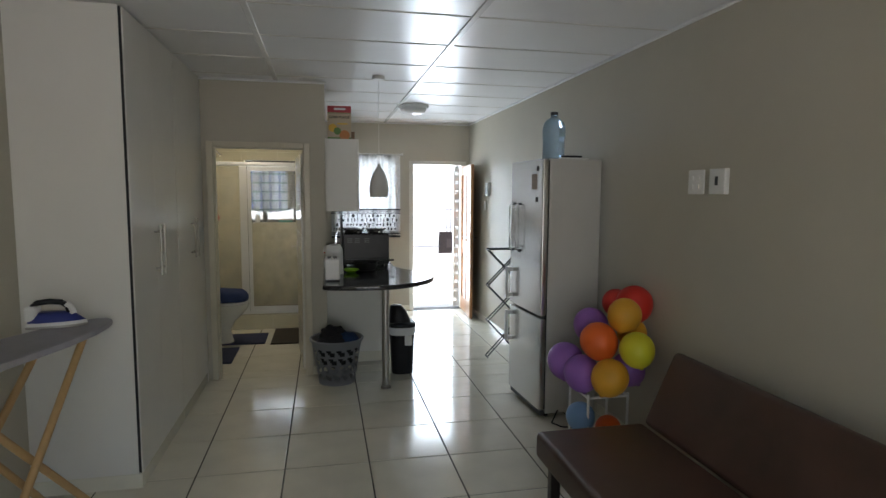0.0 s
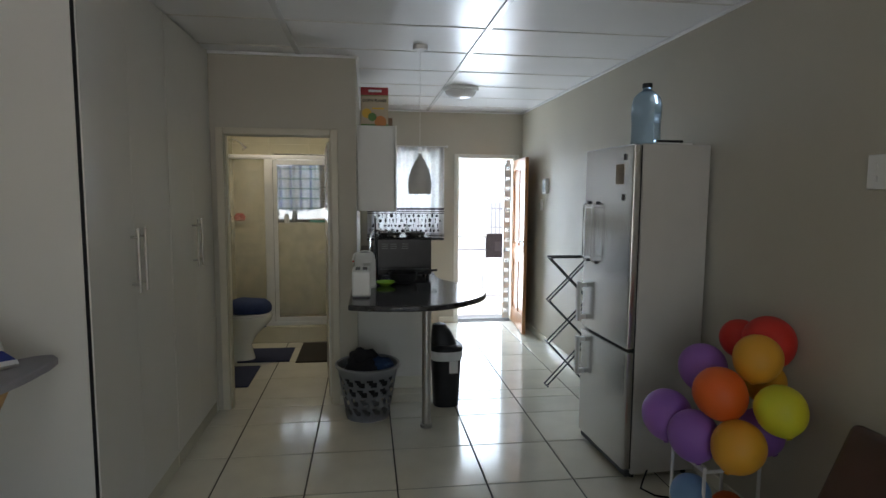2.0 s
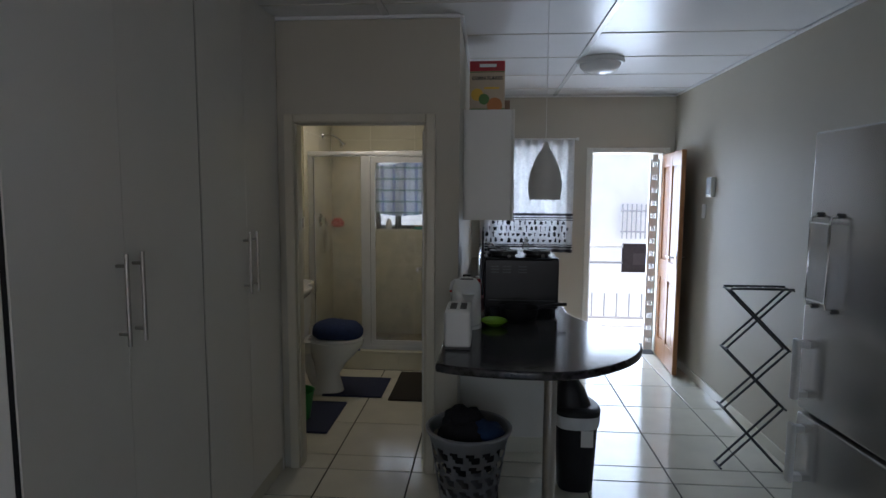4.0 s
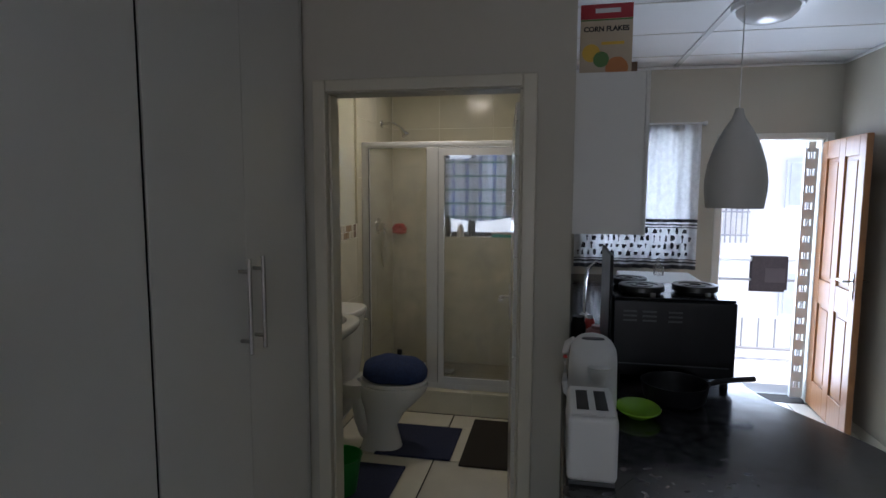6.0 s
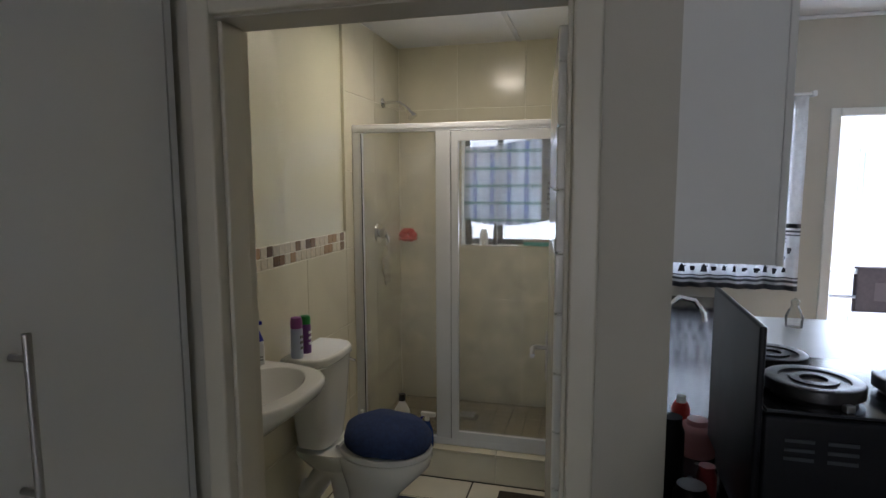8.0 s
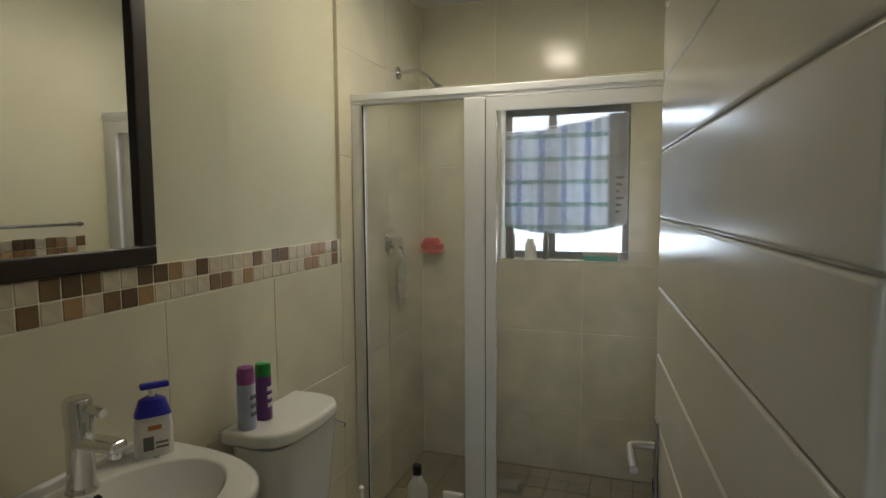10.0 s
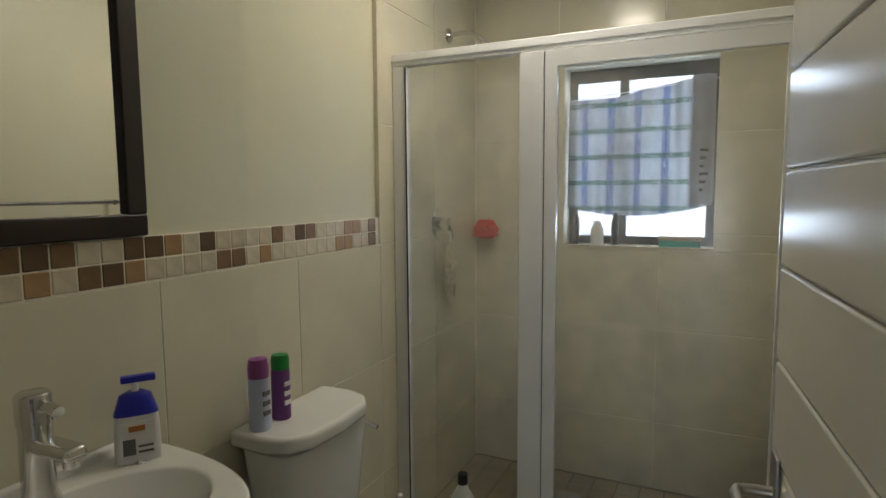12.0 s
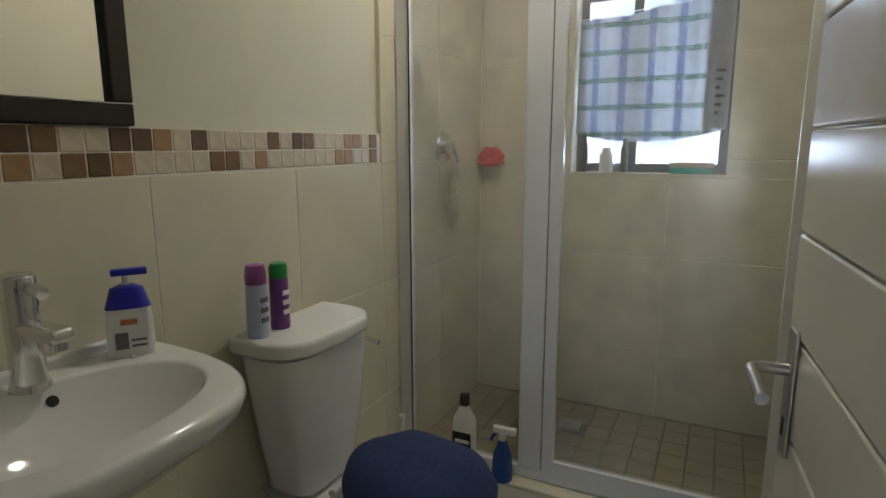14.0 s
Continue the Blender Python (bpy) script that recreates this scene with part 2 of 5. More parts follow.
bnode = BOTTLEBLUE.node_tree.nodes["Principled BSDF"]
bnode.inputs["Transmission Weight"].default_value = 0.8


# ---- builders ----
def box(bm, x0, x1, y0, y1, z0, z1, m=None):
    c = bmesh.ops.create_cube(bm, size=1, matrix=Matrix.LocRotScale(((x0 + x1) / 2, (y0 + y1) / 2, (z0 + z1) / 2), None, (x1 - x0, y1 - y0, z1 - z0)))
    if m is not None:
        bmesh.ops.transform(bm, matrix=m, verts=c["verts"])
    return c["verts"]


def soft(bm, width=0.004, segments=2):
    bmesh.ops.bevel(bm, geom=[e for e in bm.edges if len(e.link_faces) == 2 and e.calc_face_angle(0) > 0.6], offset=width, segments=segments, profile=0.5, affect="EDGES")
    return bm


def brick(x0, x1, y0, y1, z0, z1, width=0.0, m=None):
    bm = bmesh.new()
    box(bm, x0, x1, y0, y1, z0, z1)
    if width:
        soft(bm, width)
    if m is not None:
        bm.transform(m)
    return bm


def boxes(*rows):
    bm = bmesh.new()
    for r in rows:
        box(bm, *r)
    return bm


def turned(profile, segments=32, m=None, cap=True):
    """A turned body from (radius, height) pairs."""
    bm = bmesh.new()
    rings = [[bm.verts.new((r * math.cos(2 * math.pi * i / segments), r * math.sin(2 * math.pi * i / segments), z)) for i in range(segments)] for r, z in profile]
    for a, b in zip(rings, rings[1:]):
        for i in range(segments):
            bm.faces.new((a[i], a[(i + 1) % segments], b[(i + 1) % segments], b[i]))
    for ring in (rings[0], rings[-1]) if cap else ():
        if (ring[0].co - ring[segments // 2].co).length > 0.004:
            bm.faces.new(ring)
    bmesh.ops.recalc_face_normals(bm, faces=bm.faces)
    if m is not None:
        bm.transform(m)
    return bm


def rod(bm, a, b, r=0.01, segments=12):
    a, b = Vector(a), Vector(b)
    d = b - a
    bmesh.ops.create_cone(bm, cap_ends=True, segments=segments, radius1=r, radius2=r, depth=d.length,
                          matrix=Matrix.Translation((a + b) / 2) @ d.to_track_quat("Z", "Y").to_matrix().to_4x4())
    return bm


def rods(pairs, r=0.01, segments=12):
    bm = bmesh.new()
    for a, b in pairs:
        rod(bm, a, b, r, segments)
    return bm


def tube(points, r, segments=10):
    """A bent tube along smooth points."""
    bm = bmesh.new()
    pts = [Vector(p) for p in points]
    rings = []
    for i, p in enumerate(pts):
        d = (pts[min(i + 1, len(pts) - 1)] - pts[max(i - 1, 0)]).normalized()
        q = d.to_track_quat("Z", "Y")
        rings.append([bm.verts.new(p + q @ Vector((r * math.cos(2 * math.pi * k / segments), r * math.sin(2 * math.pi * k / segments), 0))) for k in range(segments)])
    for a, b in zip(rings, rings[1:]):
        for k in range(segments):
            bm.faces.new((a[k], a[(k + 1) % segments], b[(k + 1) % segments], b[k]))
    bm.faces.new(rings[0]), bm.faces.new(rings[-1])
    bmesh.ops.recalc_face_normals(bm, faces=bm.faces)
    return bm


def slab(outline, z0, z1, width=0.0):
    """A plate of the given plan."""
    bm = bmesh.new()
    f = bm.faces.new([bm.verts.new((x, y, z0)) for x, y in outline])
    up = bmesh.ops.extrude_face_region(bm, geom=[f])
    bmesh.ops.translate(bm, vec=(0, 0, z1 - z0), verts=[v for v in up["geom"] if isinstance(v, bmesh.types.BMVert)])
    bmesh.ops.recalc_face_normals(bm, faces=bm.faces)
    if width:
        soft(bm, width, 3)
    return bm


def loft(sections):
    """A closed skin through plans of equal count: each a list of points."""
    bm = bmesh.new()
    rings = [[bm.verts.new(p) for p in s] for s in sections]
    n = len(rings[0])
    for a, b in zip(rings, rings[1:]):
        for i in range(n):
            bm.faces.new((a[i], a[(i + 1) % n], b[(i + 1) % n], b[i]))
    bm.faces.new(rings[0]), bm.faces.new(rings[-1])
    bmesh.ops.recalc_face_normals(bm, faces=bm.faces)
    return bm


def oval(cx, cy, rx, ry, z, n=36, power=2.0):
    pts = []
    for i in range(n):
        a = 2 * math.pi * i / n
        c, s = math.cos(a), math.sin(a)
        pts.append((cx + rx * math.copysign(abs(c) ** (2 / power), c), cy + ry * math.copysign(abs(s) ** (2 / power), s), z))
    return pts


def mesh_of(name, bm, material, smooth=True):
    me = bpy.data.meshes.new(name)
    if smooth:
        for f in bm.faces:
            f.smooth = True
        for e in bm.edges:
            e.smooth = len(e.link_faces) == 2 and e.calc_face_angle(0) < 0.6
    weighted = []
    if smooth:
        bm.normal_update()
        bm.faces.index_update()
        area = [f.calc_area() for f in bm.faces]
        for f in bm.faces:
            for lp in f.loops:
                n = Vector((0, 0, 0))
                for g in lp.vert.link_faces:
                    if g.normal.dot(f.normal) > 0.6:
                        n += g.normal * area[g.index]
                weighted.append(n.normalized() if n.length > 0 else f.normal.copy())
    bm.to_mesh(me)
    bm.free()
    if weighted:
        me.normals_split_custom_set(weighted)
    me.materials.append(material)
    return me


def part(name, bm, material, parent=None, label="", smooth=True):
    ob = new(name, mesh_of(name, bm, material, smooth))
    ob.parent = parent
    return tagged(ob, label)


def thing(name, label, category, group="", at=None):
    ob = new(name)
    ob.empty_display_size = 0.05
    if at is not None:
        ob.matrix_world = at
    return tagged(ob, label, category, group)


def structure(name, bm, material, label, category="wall"):
    return tagged(part(name, bm, material, smooth=False), label, category, kind="structure")


def words(name, text, size, m, material, parent):
    cu = bpy.data.curves.new(name, "FONT")
    cu.body, cu.size, cu.extrude, cu.offset, cu.align_x = text, size, 0.0004, 0.0011, "CENTER"
    tmp = bpy.data.objects.new(name, cu)
    me = bpy.data.meshes.new_from_object(tmp)
    bpy.data.objects.remove(tmp)
    me.transform(m)
    me.materials.append(material)
    ob = new(name, me)
    ob.parent = parent
    return ob


# ---- structure ----
LX, RX, BACK, DIV, FAR, CEILZ = -1.56, 1.97, -2.2, 4.98, 7.64, 2.58
BL, BR, BATHFAR = -1.475, -0.11, 7.755
structure("floor", boxes((LX, RX, BACK, DIV, -0.12, -0.004), (BL - 0.13, RX + 0.1, DIV, 7.85, -0.12, -0.004)), GROUT, "dark grouted screed under cream floor tiles", "floor")
structure("ceiling", boxes((LX - 0.1, RX + 0.1, BACK - 0.1, 8.0, CEILZ, CEILZ + 0.1)), CEIL, "white ceiling boards", "ceiling")
structure("wall_west", boxes((LX - 0.12, LX, BACK, DIV, 0, CEILZ)), WALL, "beige painted plaster wall")
structure("wall_east", boxes((RX, RX + 0.2, BACK, 8.0, 0, CEILZ)), WALL, "beige painted plaster wall")
# The opening is assumed and unseen; it lets the added lounge light in.
structure("wall_south", boxes((LX - 0.12, -0.85, BACK - 0.12, BACK, 0, CEILZ), (1.25, RX + 0.2, BACK - 0.12, BACK, 0, CEILZ), (-0.85, 1.25, BACK - 0.12, BACK, 0, 0.38), (-0.85, 1.25, BACK - 0.12, BACK, 2.12, CEILZ)), WALL, "beige painted plaster wall with an assumed window opening")
# wall with the bathroom doorway
DX0, DX1, DTOP = -0.928, -0.18, 2.004
structure("wall_bathroom", boxes((LX - 0.12, DX0, DIV, DIV + 0.11, 0, CEILZ), (DX1, 0.0, DIV, DIV + 0.11, 0, CEILZ), (DX0, DX1, DIV, DIV + 0.11, DTOP, CEILZ)),
          WALL, "beige wall with the bathroom doorway")
structure("wall_kitchen_side", boxes((BR, 0.0, DIV + 0.11, 8.0, 0, CEILZ)), WALL, "beige wall between bathroom and kitchen")
# far wall: kitchen window x 0.15-0.95 z 1.08-2.08, front door x 1.16-1.88
structure("wall_north", boxes((0.0, 0.18, FAR, 7.85, 0, CEILZ), (0.18, 0.95, FAR, 7.85, 0, 1.12), (0.18, 0.95, FAR, 7.85, 2.08, CEILZ), (0.95, 1.18, FAR, 7.85, 0, CEILZ),
                              (1.18, 1.88, FAR, 7.85, 2.02, CEILZ), (1.88, RX, FAR, 7.85, 0, CEILZ)), WALL, "beige end wall with window and front door openings")
structure("wall_bathroom_west", boxes((BL - 0.13, BL - 0.012, DIV + 0.11, 8.0, 0, CEILZ)), BATHWALL, "cream painted bathroom wall")
WX0, WX1, WZ0, WZ1 = -1.03, -0.385, 1.222, 2.05
structure("wall_bathroom_north", boxes((BL - 0.012, WX0, BATHFAR + 0.003, 7.98, 0, CEILZ), (WX1, BR, BATHFAR + 0.003, 7.98, 0, CEILZ), (WX0, WX1, BATHFAR + 0.003, 7.98, 0, WZ0),
                                       (WX0, WX1, BATHFAR + 0.003, 7.98, WZ1, CEILZ)), LGROUT, "cream grouted shower wall with a small window")
structure("wall_bathroom_east", boxes((BR - 0.012, BR - 0.001, DIV + 0.11, BATHFAR, 0, CEILZ)), BATHWALL, "cream painted bathroom wall")
structure("wall_tile_bed", boxes((BL - 0.012, BL - 0.002, DIV + 0.11, 6.83, 0, 1.30), (BL - 0.012, BL - 0.002, 6.83, BATHFAR, 0, CEILZ)), LGROUT, "cream grout bed behind bathroom tiles")

# ceiling cover strips and cornice
for i, x in enumerate((0.8, -0.4)):
    structure("trim_ceiling_strip", brick(x - 0.018, x + 0.018, BACK, DIV if x < 0 else FAR, CEILZ - 0.008, CEILZ + 0.001, 0.003), STRIP, "white ceiling cover strip", "trim")
ys = [4.78 + 0.62 * k for k in range(-11, 5)]
for y in ys:
    structure("trim_ceiling_joint", brick(LX if y < DIV else 0.0, RX, y - 0.006, y + 0.006, CEILZ - 0.004, CEILZ + 0.001), CONCRETE, "thin joint between ceiling boards", "trim")
structure("trim_ceiling_joint", brick(-0.66, -0.63, DIV + 0.11, BATHFAR, CEILZ - 0.006, CEILZ + 0.001), STRIP, "white bathroom ceiling strip", "trim")
for nm, r in (("cornice_east", (RX - 0.02, RX, BACK, FAR)), ("cornice_north", (0, RX - 0.02, FAR - 0.02, FAR)), ("cornice_bathroom", (-1.03, 0.0, DIV - 0.02, DIV)), ("cornice_side", (0, 0.02, DIV, FAR - 0.02))):
    structure("trim_" + nm, brick(*r, CEILZ - 0.022, CEILZ - 0.002, 0.006), CEIL, "slim white ceiling edge trim", "trim")
# tiled skirting
for r in ((RX - 0.012, RX, BACK, FAR), (0.95, 1.13, FAR - 0.012, FAR), (DX1 + 0.05, 0.0, DIV - 0.012, DIV), (LX, LX + 0.012, BACK, 3.1)):
    structure("baseboard", brick(*r, 0.001, 0.075, 0.003), TILE, "cream tile skirting", "baseboard")


# ---- doors and windows ----
def door_frame(name, x0, x1, y0, y1, top, material, label):
    f = thing(name, label, "door frame")
    f["kind"] = "structure"
    for side, x in ((-1, x0), (1, x1)):
        a, b = sorted((x - 0.002 * side, x + 0.05 * side))
        part("jamb", brick(a, b, y0, y1, 0, top + 0.05, 0.006), material, f)
        a, b = sorted((x - 0.014 * side, x - 0.0025 * side))
        part("door_stop", brick(a, b, y0 + 0.03, y1 - 0.045, 0, top - 0.001, 0.004), material, f)
    part("head", brick(x0 + 0.0025, x1 - 0.0025, y0, y1, top + 0.004, top + 0.05, 0.006), material, f)
    return f


door_frame("door_frame_1", DX0, DX1, DIV - 0.022, DIV + 0.125, DTOP, FRAMEPAINT, "cream painted steel bathroom door frame")
door_frame("door_frame_2", 1.18, 1.88, FAR - 0.012, FAR + 0.09, 2.02, WHITEPAINT, "white painted front door frame")


def lever(parent, m, material=STEEL, side=1):
    """A lever handle on a long plate; the lever runs along -x, the plate faces -y."""
    h = part("door_handle", soft(boxes((-0.02, 0.02, -0.006, 0, -0.085, 0.085)), 0.002), material, parent, "brushed steel lever handle")
    h.matrix_local = m
    part("lever", tube([(0, -0.004, 0.03), (0, -0.035, 0.03), (-0.004, -0.048, 0.03), (-0.015, -0.052, 0.03), (-0.11, -0.052, 0.03)], 0.008), material, h)
    part("keyhole", brick(-0.004, 0.004, -0.0075, -0.0055, -0.06, -0.035), BLACKP, h)
    return h


# bathroom door: leaf built along +x from the hinge, turned to lie into the bathroom
leaf = thing("door_1", "cream door with horizontal grooves, standing open", "door", at=pose(-0.198, 5.115, 0.012, 0, 0, 95.2))
LW, N = 0.86, 16
for k in range(N):
    z0, z1 = max(0.0, k * 0.132 - 0.086), min(k * 0.132 + 0.046, 1.965)
    part("panel", soft(boxes((0, LW, -0.02, 0.02, z0 + 0.0015, z1 - 0.0015)), 0.0045, 2), DOORPAINT, leaf)
part("core", brick(0.004, LW - 0.004, -0.013, 0.013, 0.004, 1.96), DOORPAINT, leaf)
lever(leaf, pose(LW - 0.05, 0.02, 1.03, 0, 0, 180) @ Matrix.Diagonal((-1, 1, 1, 1)))
lever(leaf, pose(LW - 0.05, -0.02, 1.03))

# front door: six-panel pine, open into the room
fd = thing("door_2", "orange pine panelled front door standing open", "door", at=pose(1.885, 7.66, 0.012, 0, 0, -94))
FW, FH = 0.74, 1.99
for x0, x1 in ((0, 0.10), (0.32, 0.42), (0.64, FW)):
    part("stile", brick(x0, x1, -0.02, 0.02, 0, FH, 0.004), DOORWOOD, fd)
for z0, z1 in ((0, 0.2), (0.80, 0.98), (1.86, FH)):
    for x0, x1 in ((0.10, 0.32), (0.42, 0.64)):
        part("rail", brick(x0, x1, -0.0195, 0.0195, z0, z1, 0.004), DOORWOOD, fd)
for z0, z1 in ((0.2, 0.80), (0.98, 1.86)):
    for x0, x1 in ((0.10, 0.32), (0.42, 0.64)):
        part("panel", soft(boxes((x0, x1, -0.007, 0.007, z0, z1), (x0 + 0.03, x1 - 0.03, -0.014, 0.014, z0 + 0.03, z1 - 0.03)), 0.004), DOORWOOD, fd)
lever(fd, pose(FW - 0.05, -0.02, 1.02), CHROME)
lever(fd, pose(FW - 0.05, 0.02, 1.02, 0, 0, 180) @ Matrix.Diagonal((-1, 1, 1, 1)), CHROME)

# folded security gate beside the front door
gate = thing("security_gate", "grey steel security gate folded back with slotted post", "gate")
gp = bmesh.new()
for xg in (1.765, 1.835):
    box(gp, xg, xg + 0.02, 7.70, 7.73, 0.03, 1.96)
for k in range(16):
    zz = 0.03 + k * 0.127
    box(gp, 1.785, 1.835, 7.70, 7.73, zz, zz + 0.075)
    for j in range(2):
        box(gp, 1.797 + j * 0.016, 1.806 + j * 0.016, 7.705, 7.725, zz + 0.075, min(zz + 0.127, 1.96))
part("post", gp, ALU, gate)
for k in range(3):
    part("bar", brick(1.78 + k * 0.025, 1.79 + k * 0.025, 7.745, 7.76, 0.03, 1.96), ALU, gate)

# kitchen window
kw = thing("window_1", "white kitchen window with two panes", "window")
kw["kind"] = "structure"
part("window_frame", boxes((0.18, 0.95, 7.76, 7.8, 1.12, 1.16), (0.18, 0.95, 7.76, 7.8, 2.04, 2.08), (0.18, 0.22, 7.76, 7.8, 1.16, 2.04), (0.91, 0.95, 7.76, 7.8, 1.16, 2.04), (0.545, 0.585, 7.76, 7.8, 1.16, 2.04)), ALU, kw)
for x0, x1 in ((0.22, 0.545), (0.585, 0.91)):
    pn = part("pane", brick(x0, x1, 7.778, 7.782, 1.16, 2.04), CLEAR, kw)
    pn.visible_shadow = False
# bathroom window: dark frame with a top-hung sash
bw = thing("window_2", "dark framed bathroom window", "window")
bw["kind"] = "structure"
YB = 7.87
part("window_frame", boxes((WX0, WX1, YB, YB + 0.04, WZ0 + 0.012, WZ0 + 0.05), (WX0, WX1, YB, YB + 0.04, WZ1 - 0.06, WZ1), (WX0, WX0 + 0.035, YB, YB + 0.04, WZ0 + 0.05, WZ1 - 0.06),
                           (WX1 - 0.035, WX1, YB, YB + 0.04, WZ0 + 0.05, WZ1 - 0.06)), DARKG, bw, "dark bronze aluminium frame")
part("mullion", brick(-0.80, -0.76, YB, YB + 0.04, WZ0 + 0.05, WZ1 - 0.06), DARKG, bw, "dark bronze aluminium frame")
part("window_sill", brick(WX0, WX1, BATHFAR - 0.003, YB, WZ0 + 0.001, WZ0 + 0.012), WTILE, bw)
for x0, x1 in ((WX0 + 0.035, -0.80), (-0.76, WX1 - 0.035)):
    pn = part("pane", brick(x0, x1, YB + 0.018, YB + 0.022, WZ0 + 0.05, WZ1 - 0.06), CLEAR, bw)
    pn.visible_shadow = False


# ---- outside ----
structure("ground", boxes((-400, 400, -400, 900, -3.1, -3.0)), CONCRETE, "pale paved ground below the balcony", "ground")
structure("balcony_floor", boxes((-3, 6, 7.851, 9.1, -0.15, -0.02)), CONCRETE, "pale concrete balcony floor", "balcony")
structure("balcony_wall", boxes((-3, -1.7, 7.86, 7.98, 0, 2.7), (2.3, 6, 7.86, 7.98, 0, 2.7)), OUTWALL, "white plastered outside wall", "wall")
rail = thing("balcony_railing", "white steel balcony railing", "railing")
part("top_rail", rods([((-3, 8.9, 0.98), (6, 8.9, 0.98))], 0.022), ALU, rail)
# Mid rail, bottom rail and balusters are greyed to draw their backlit shade.
part("mid_rail", rods([((-3, 8.9, 0.78), (6, 8.9, 0.78))], 0.012), GATEGREY_RAILSHADE, rail)
part("bottom_rail", rods([((-3, 8.9, 0.10), (6, 8.9, 0.10))], 0.014), GATEGREY_RAILSHADE, rail)
for k in range(60):
    part("baluster", rods([((-2.9 + k * 0.15, 8.9, 0.10), (-2.9 + k * 0.15, 8.9, 0.40))], 0.008, 8), GATEGREY_RAILSHADE, rail)
for k in range(5):
    part("post", rods([((-2.9 + k * 2.1, 8.9, -0.02), (-2.9 + k * 2.1, 8.9, 0.98))], 0.02), ALU, rail)
tw = bmesh.new()
box(tw, 1.80, 2.12, 8.865, 8.875, 0.69, 1.005)
box(tw, 1.80, 2.12, 8.925, 8.935, 0.66, 1.005)
box(tw, 1.80, 2.12, 8.865, 8.935, 1.005, 1.013)
dt = thing("towel", "dark brown towel hung over the balcony rail", "towel")
part("cloth", soft(tw, 0.003), mat("dark_towel", (0.028, 0.02, 0.022), 0.95, 0, 0.3, 40, 0.8, 300), dt)
part("stripe", brick(1.92, 2.10, 8.8635, 8.8645, 0.76, 0.90), mat("faded_stripe", (0.055, 0.042, 0.045), 0.95), dt)
house = thing("apartment_building", "white plastered apartment block opposite the balcony", "building")
part("wall", boxes((-14, 18, 19, 27, -3.0, 7)), OUTWALL, house)
part("roof", boxes((-14.5, 18.5, 18.5, 27.5, 7, 7.3)), CONCRETE, house)
for k in range(5):
    x = -7 + k * 4.2
    for z in (-1.6, 1.2, 4.0):
        w = part("window", boxes((x, x + 1.5, 18.93, 18.99, z, z + 1.2)), ALU, house)
        part("pane", brick(x + 0.08, x + 1.42, 18.90, 18.925, z + 0.08, z + 1.12), PALEPANE, w)
sg = thing("burglar_gate", "grey steel burglar gate on the opposite building", "gate")
for k in range(6):
    part("bar", rods([((4.05 + k * 0.13, 18.8, 0.3), (4.05 + k * 0.13, 18.8, 1.3))], 0.022, 6), GATEGREY_RAILSHADE, sg)
for z in (0.5, 1.1):
    part("rail", rods([((4.0, 18.8, z), (4.75, 18.8, z))], 0.022, 6), GATEGREY_RAILSHADE, sg)
structure("pool", slab([(0.5, 10.5), (3.4, 10.3), (4.6, 13.5), (0.5, 15)], -2.999, -2.95), POOL, "pale blue painted pool area", "pool")


# ---- wardrobe ----
WF = -1.012


def wardrobe(y0, y1, split):
    w = thing("wardrobe", "white melamine built-in wardrobe, doors closed", "wardrobe", "built-in wardrobes")
    part("body", boxes((LX + 0.002, WF - 0.02, y0, y1, 0.085, CEILZ - 0.002)), MELAMINE, w, smooth=False)
    part("plinth", brick(LX + 0.002, WF - 0.004, y0 + 0.002, y1, 0.0, 0.083, 0.002), TILE, w, "cream tile plinth")
    # Solid black strips in the door gaps draw the shade there.
    for g0 in (y0 + 0.0005, y1 - 0.0035):
        part("gap_shade_strip", boxes((WF - 0.0195, WF - 0.006, g0, g0 + 0.003, 0.09, CEILZ - 0.012)), BLACKP, w)
    for a, b, h in ((y0 + 0.004, split - 0.0007, split - 0.045), (split + 0.0007, y1 - 0.004, split + 0.040)):
        d = part("door", brick(WF - 0.018, WF, a, b, 0.088, CEILZ - 0.012, 0.0015), MELAMINE, w)
        hd = part("handle", rods([((WF + 0.035, h, 1.13), (WF + 0.035, h, 1.43))], 0.007), STEEL, d, "brushed steel bar handle")
        for z in (1.17, 1.39):
            part("standoff", rods([((WF, h, z), (WF + 0.036, h, z))], 0.006), STEEL, hd)
    return w


wardrobe(3.10, 4.07, 3.56)
far_unit = wardrobe(4.076, 4.935, 4.515)
part("scribe_strip", brick(LX + 0.002, WF - 0.001, 4.937, 4.956, 0.0, CEILZ - 0.002), MELAMINE, far_unit)

# ---- fridge ----
fr = thing("fridge", "silver two-door fridge freezer with pale grey side", "fridge", at=pose(1.485, 3.62, 0, 0, 0, 3))
D, W, H = 0.455, 0.60, 1.875
part("body", brick(0.055, D, 0, W, 0.03, H, 0.006), FRIDGESIDE, fr)
part("lower_door", brick(0, 0.05, 0.002, W - 0.002, 0.06, 0.735, 0.012), FRIDGE, fr)
part("upper_door", brick(0, 0.05, 0.002, W - 0.002, 0.75, H, 0.012), FRIDGE, fr)
part("gasket", boxes((0.05, 0.055, 0.008, W - 0.008, 0.06, H - 0.01)), BLACKP, fr)
for z0, z1 in ((0.45, 0.70), (0.80, 1.05)):
    hb = part("handle", brick(-0.055, -0.035, W - 0.075, W - 0.035, z0, z1, 0.006), ALU, fr, "pale grey bar handle")
    for z in (z0 + 0.008, z1 - 0.036):
        part("standoff", brick(-0.036, 0.001, W - 0.072, W - 0.038, z, z + 0.028, 0.004), ALU, hb)
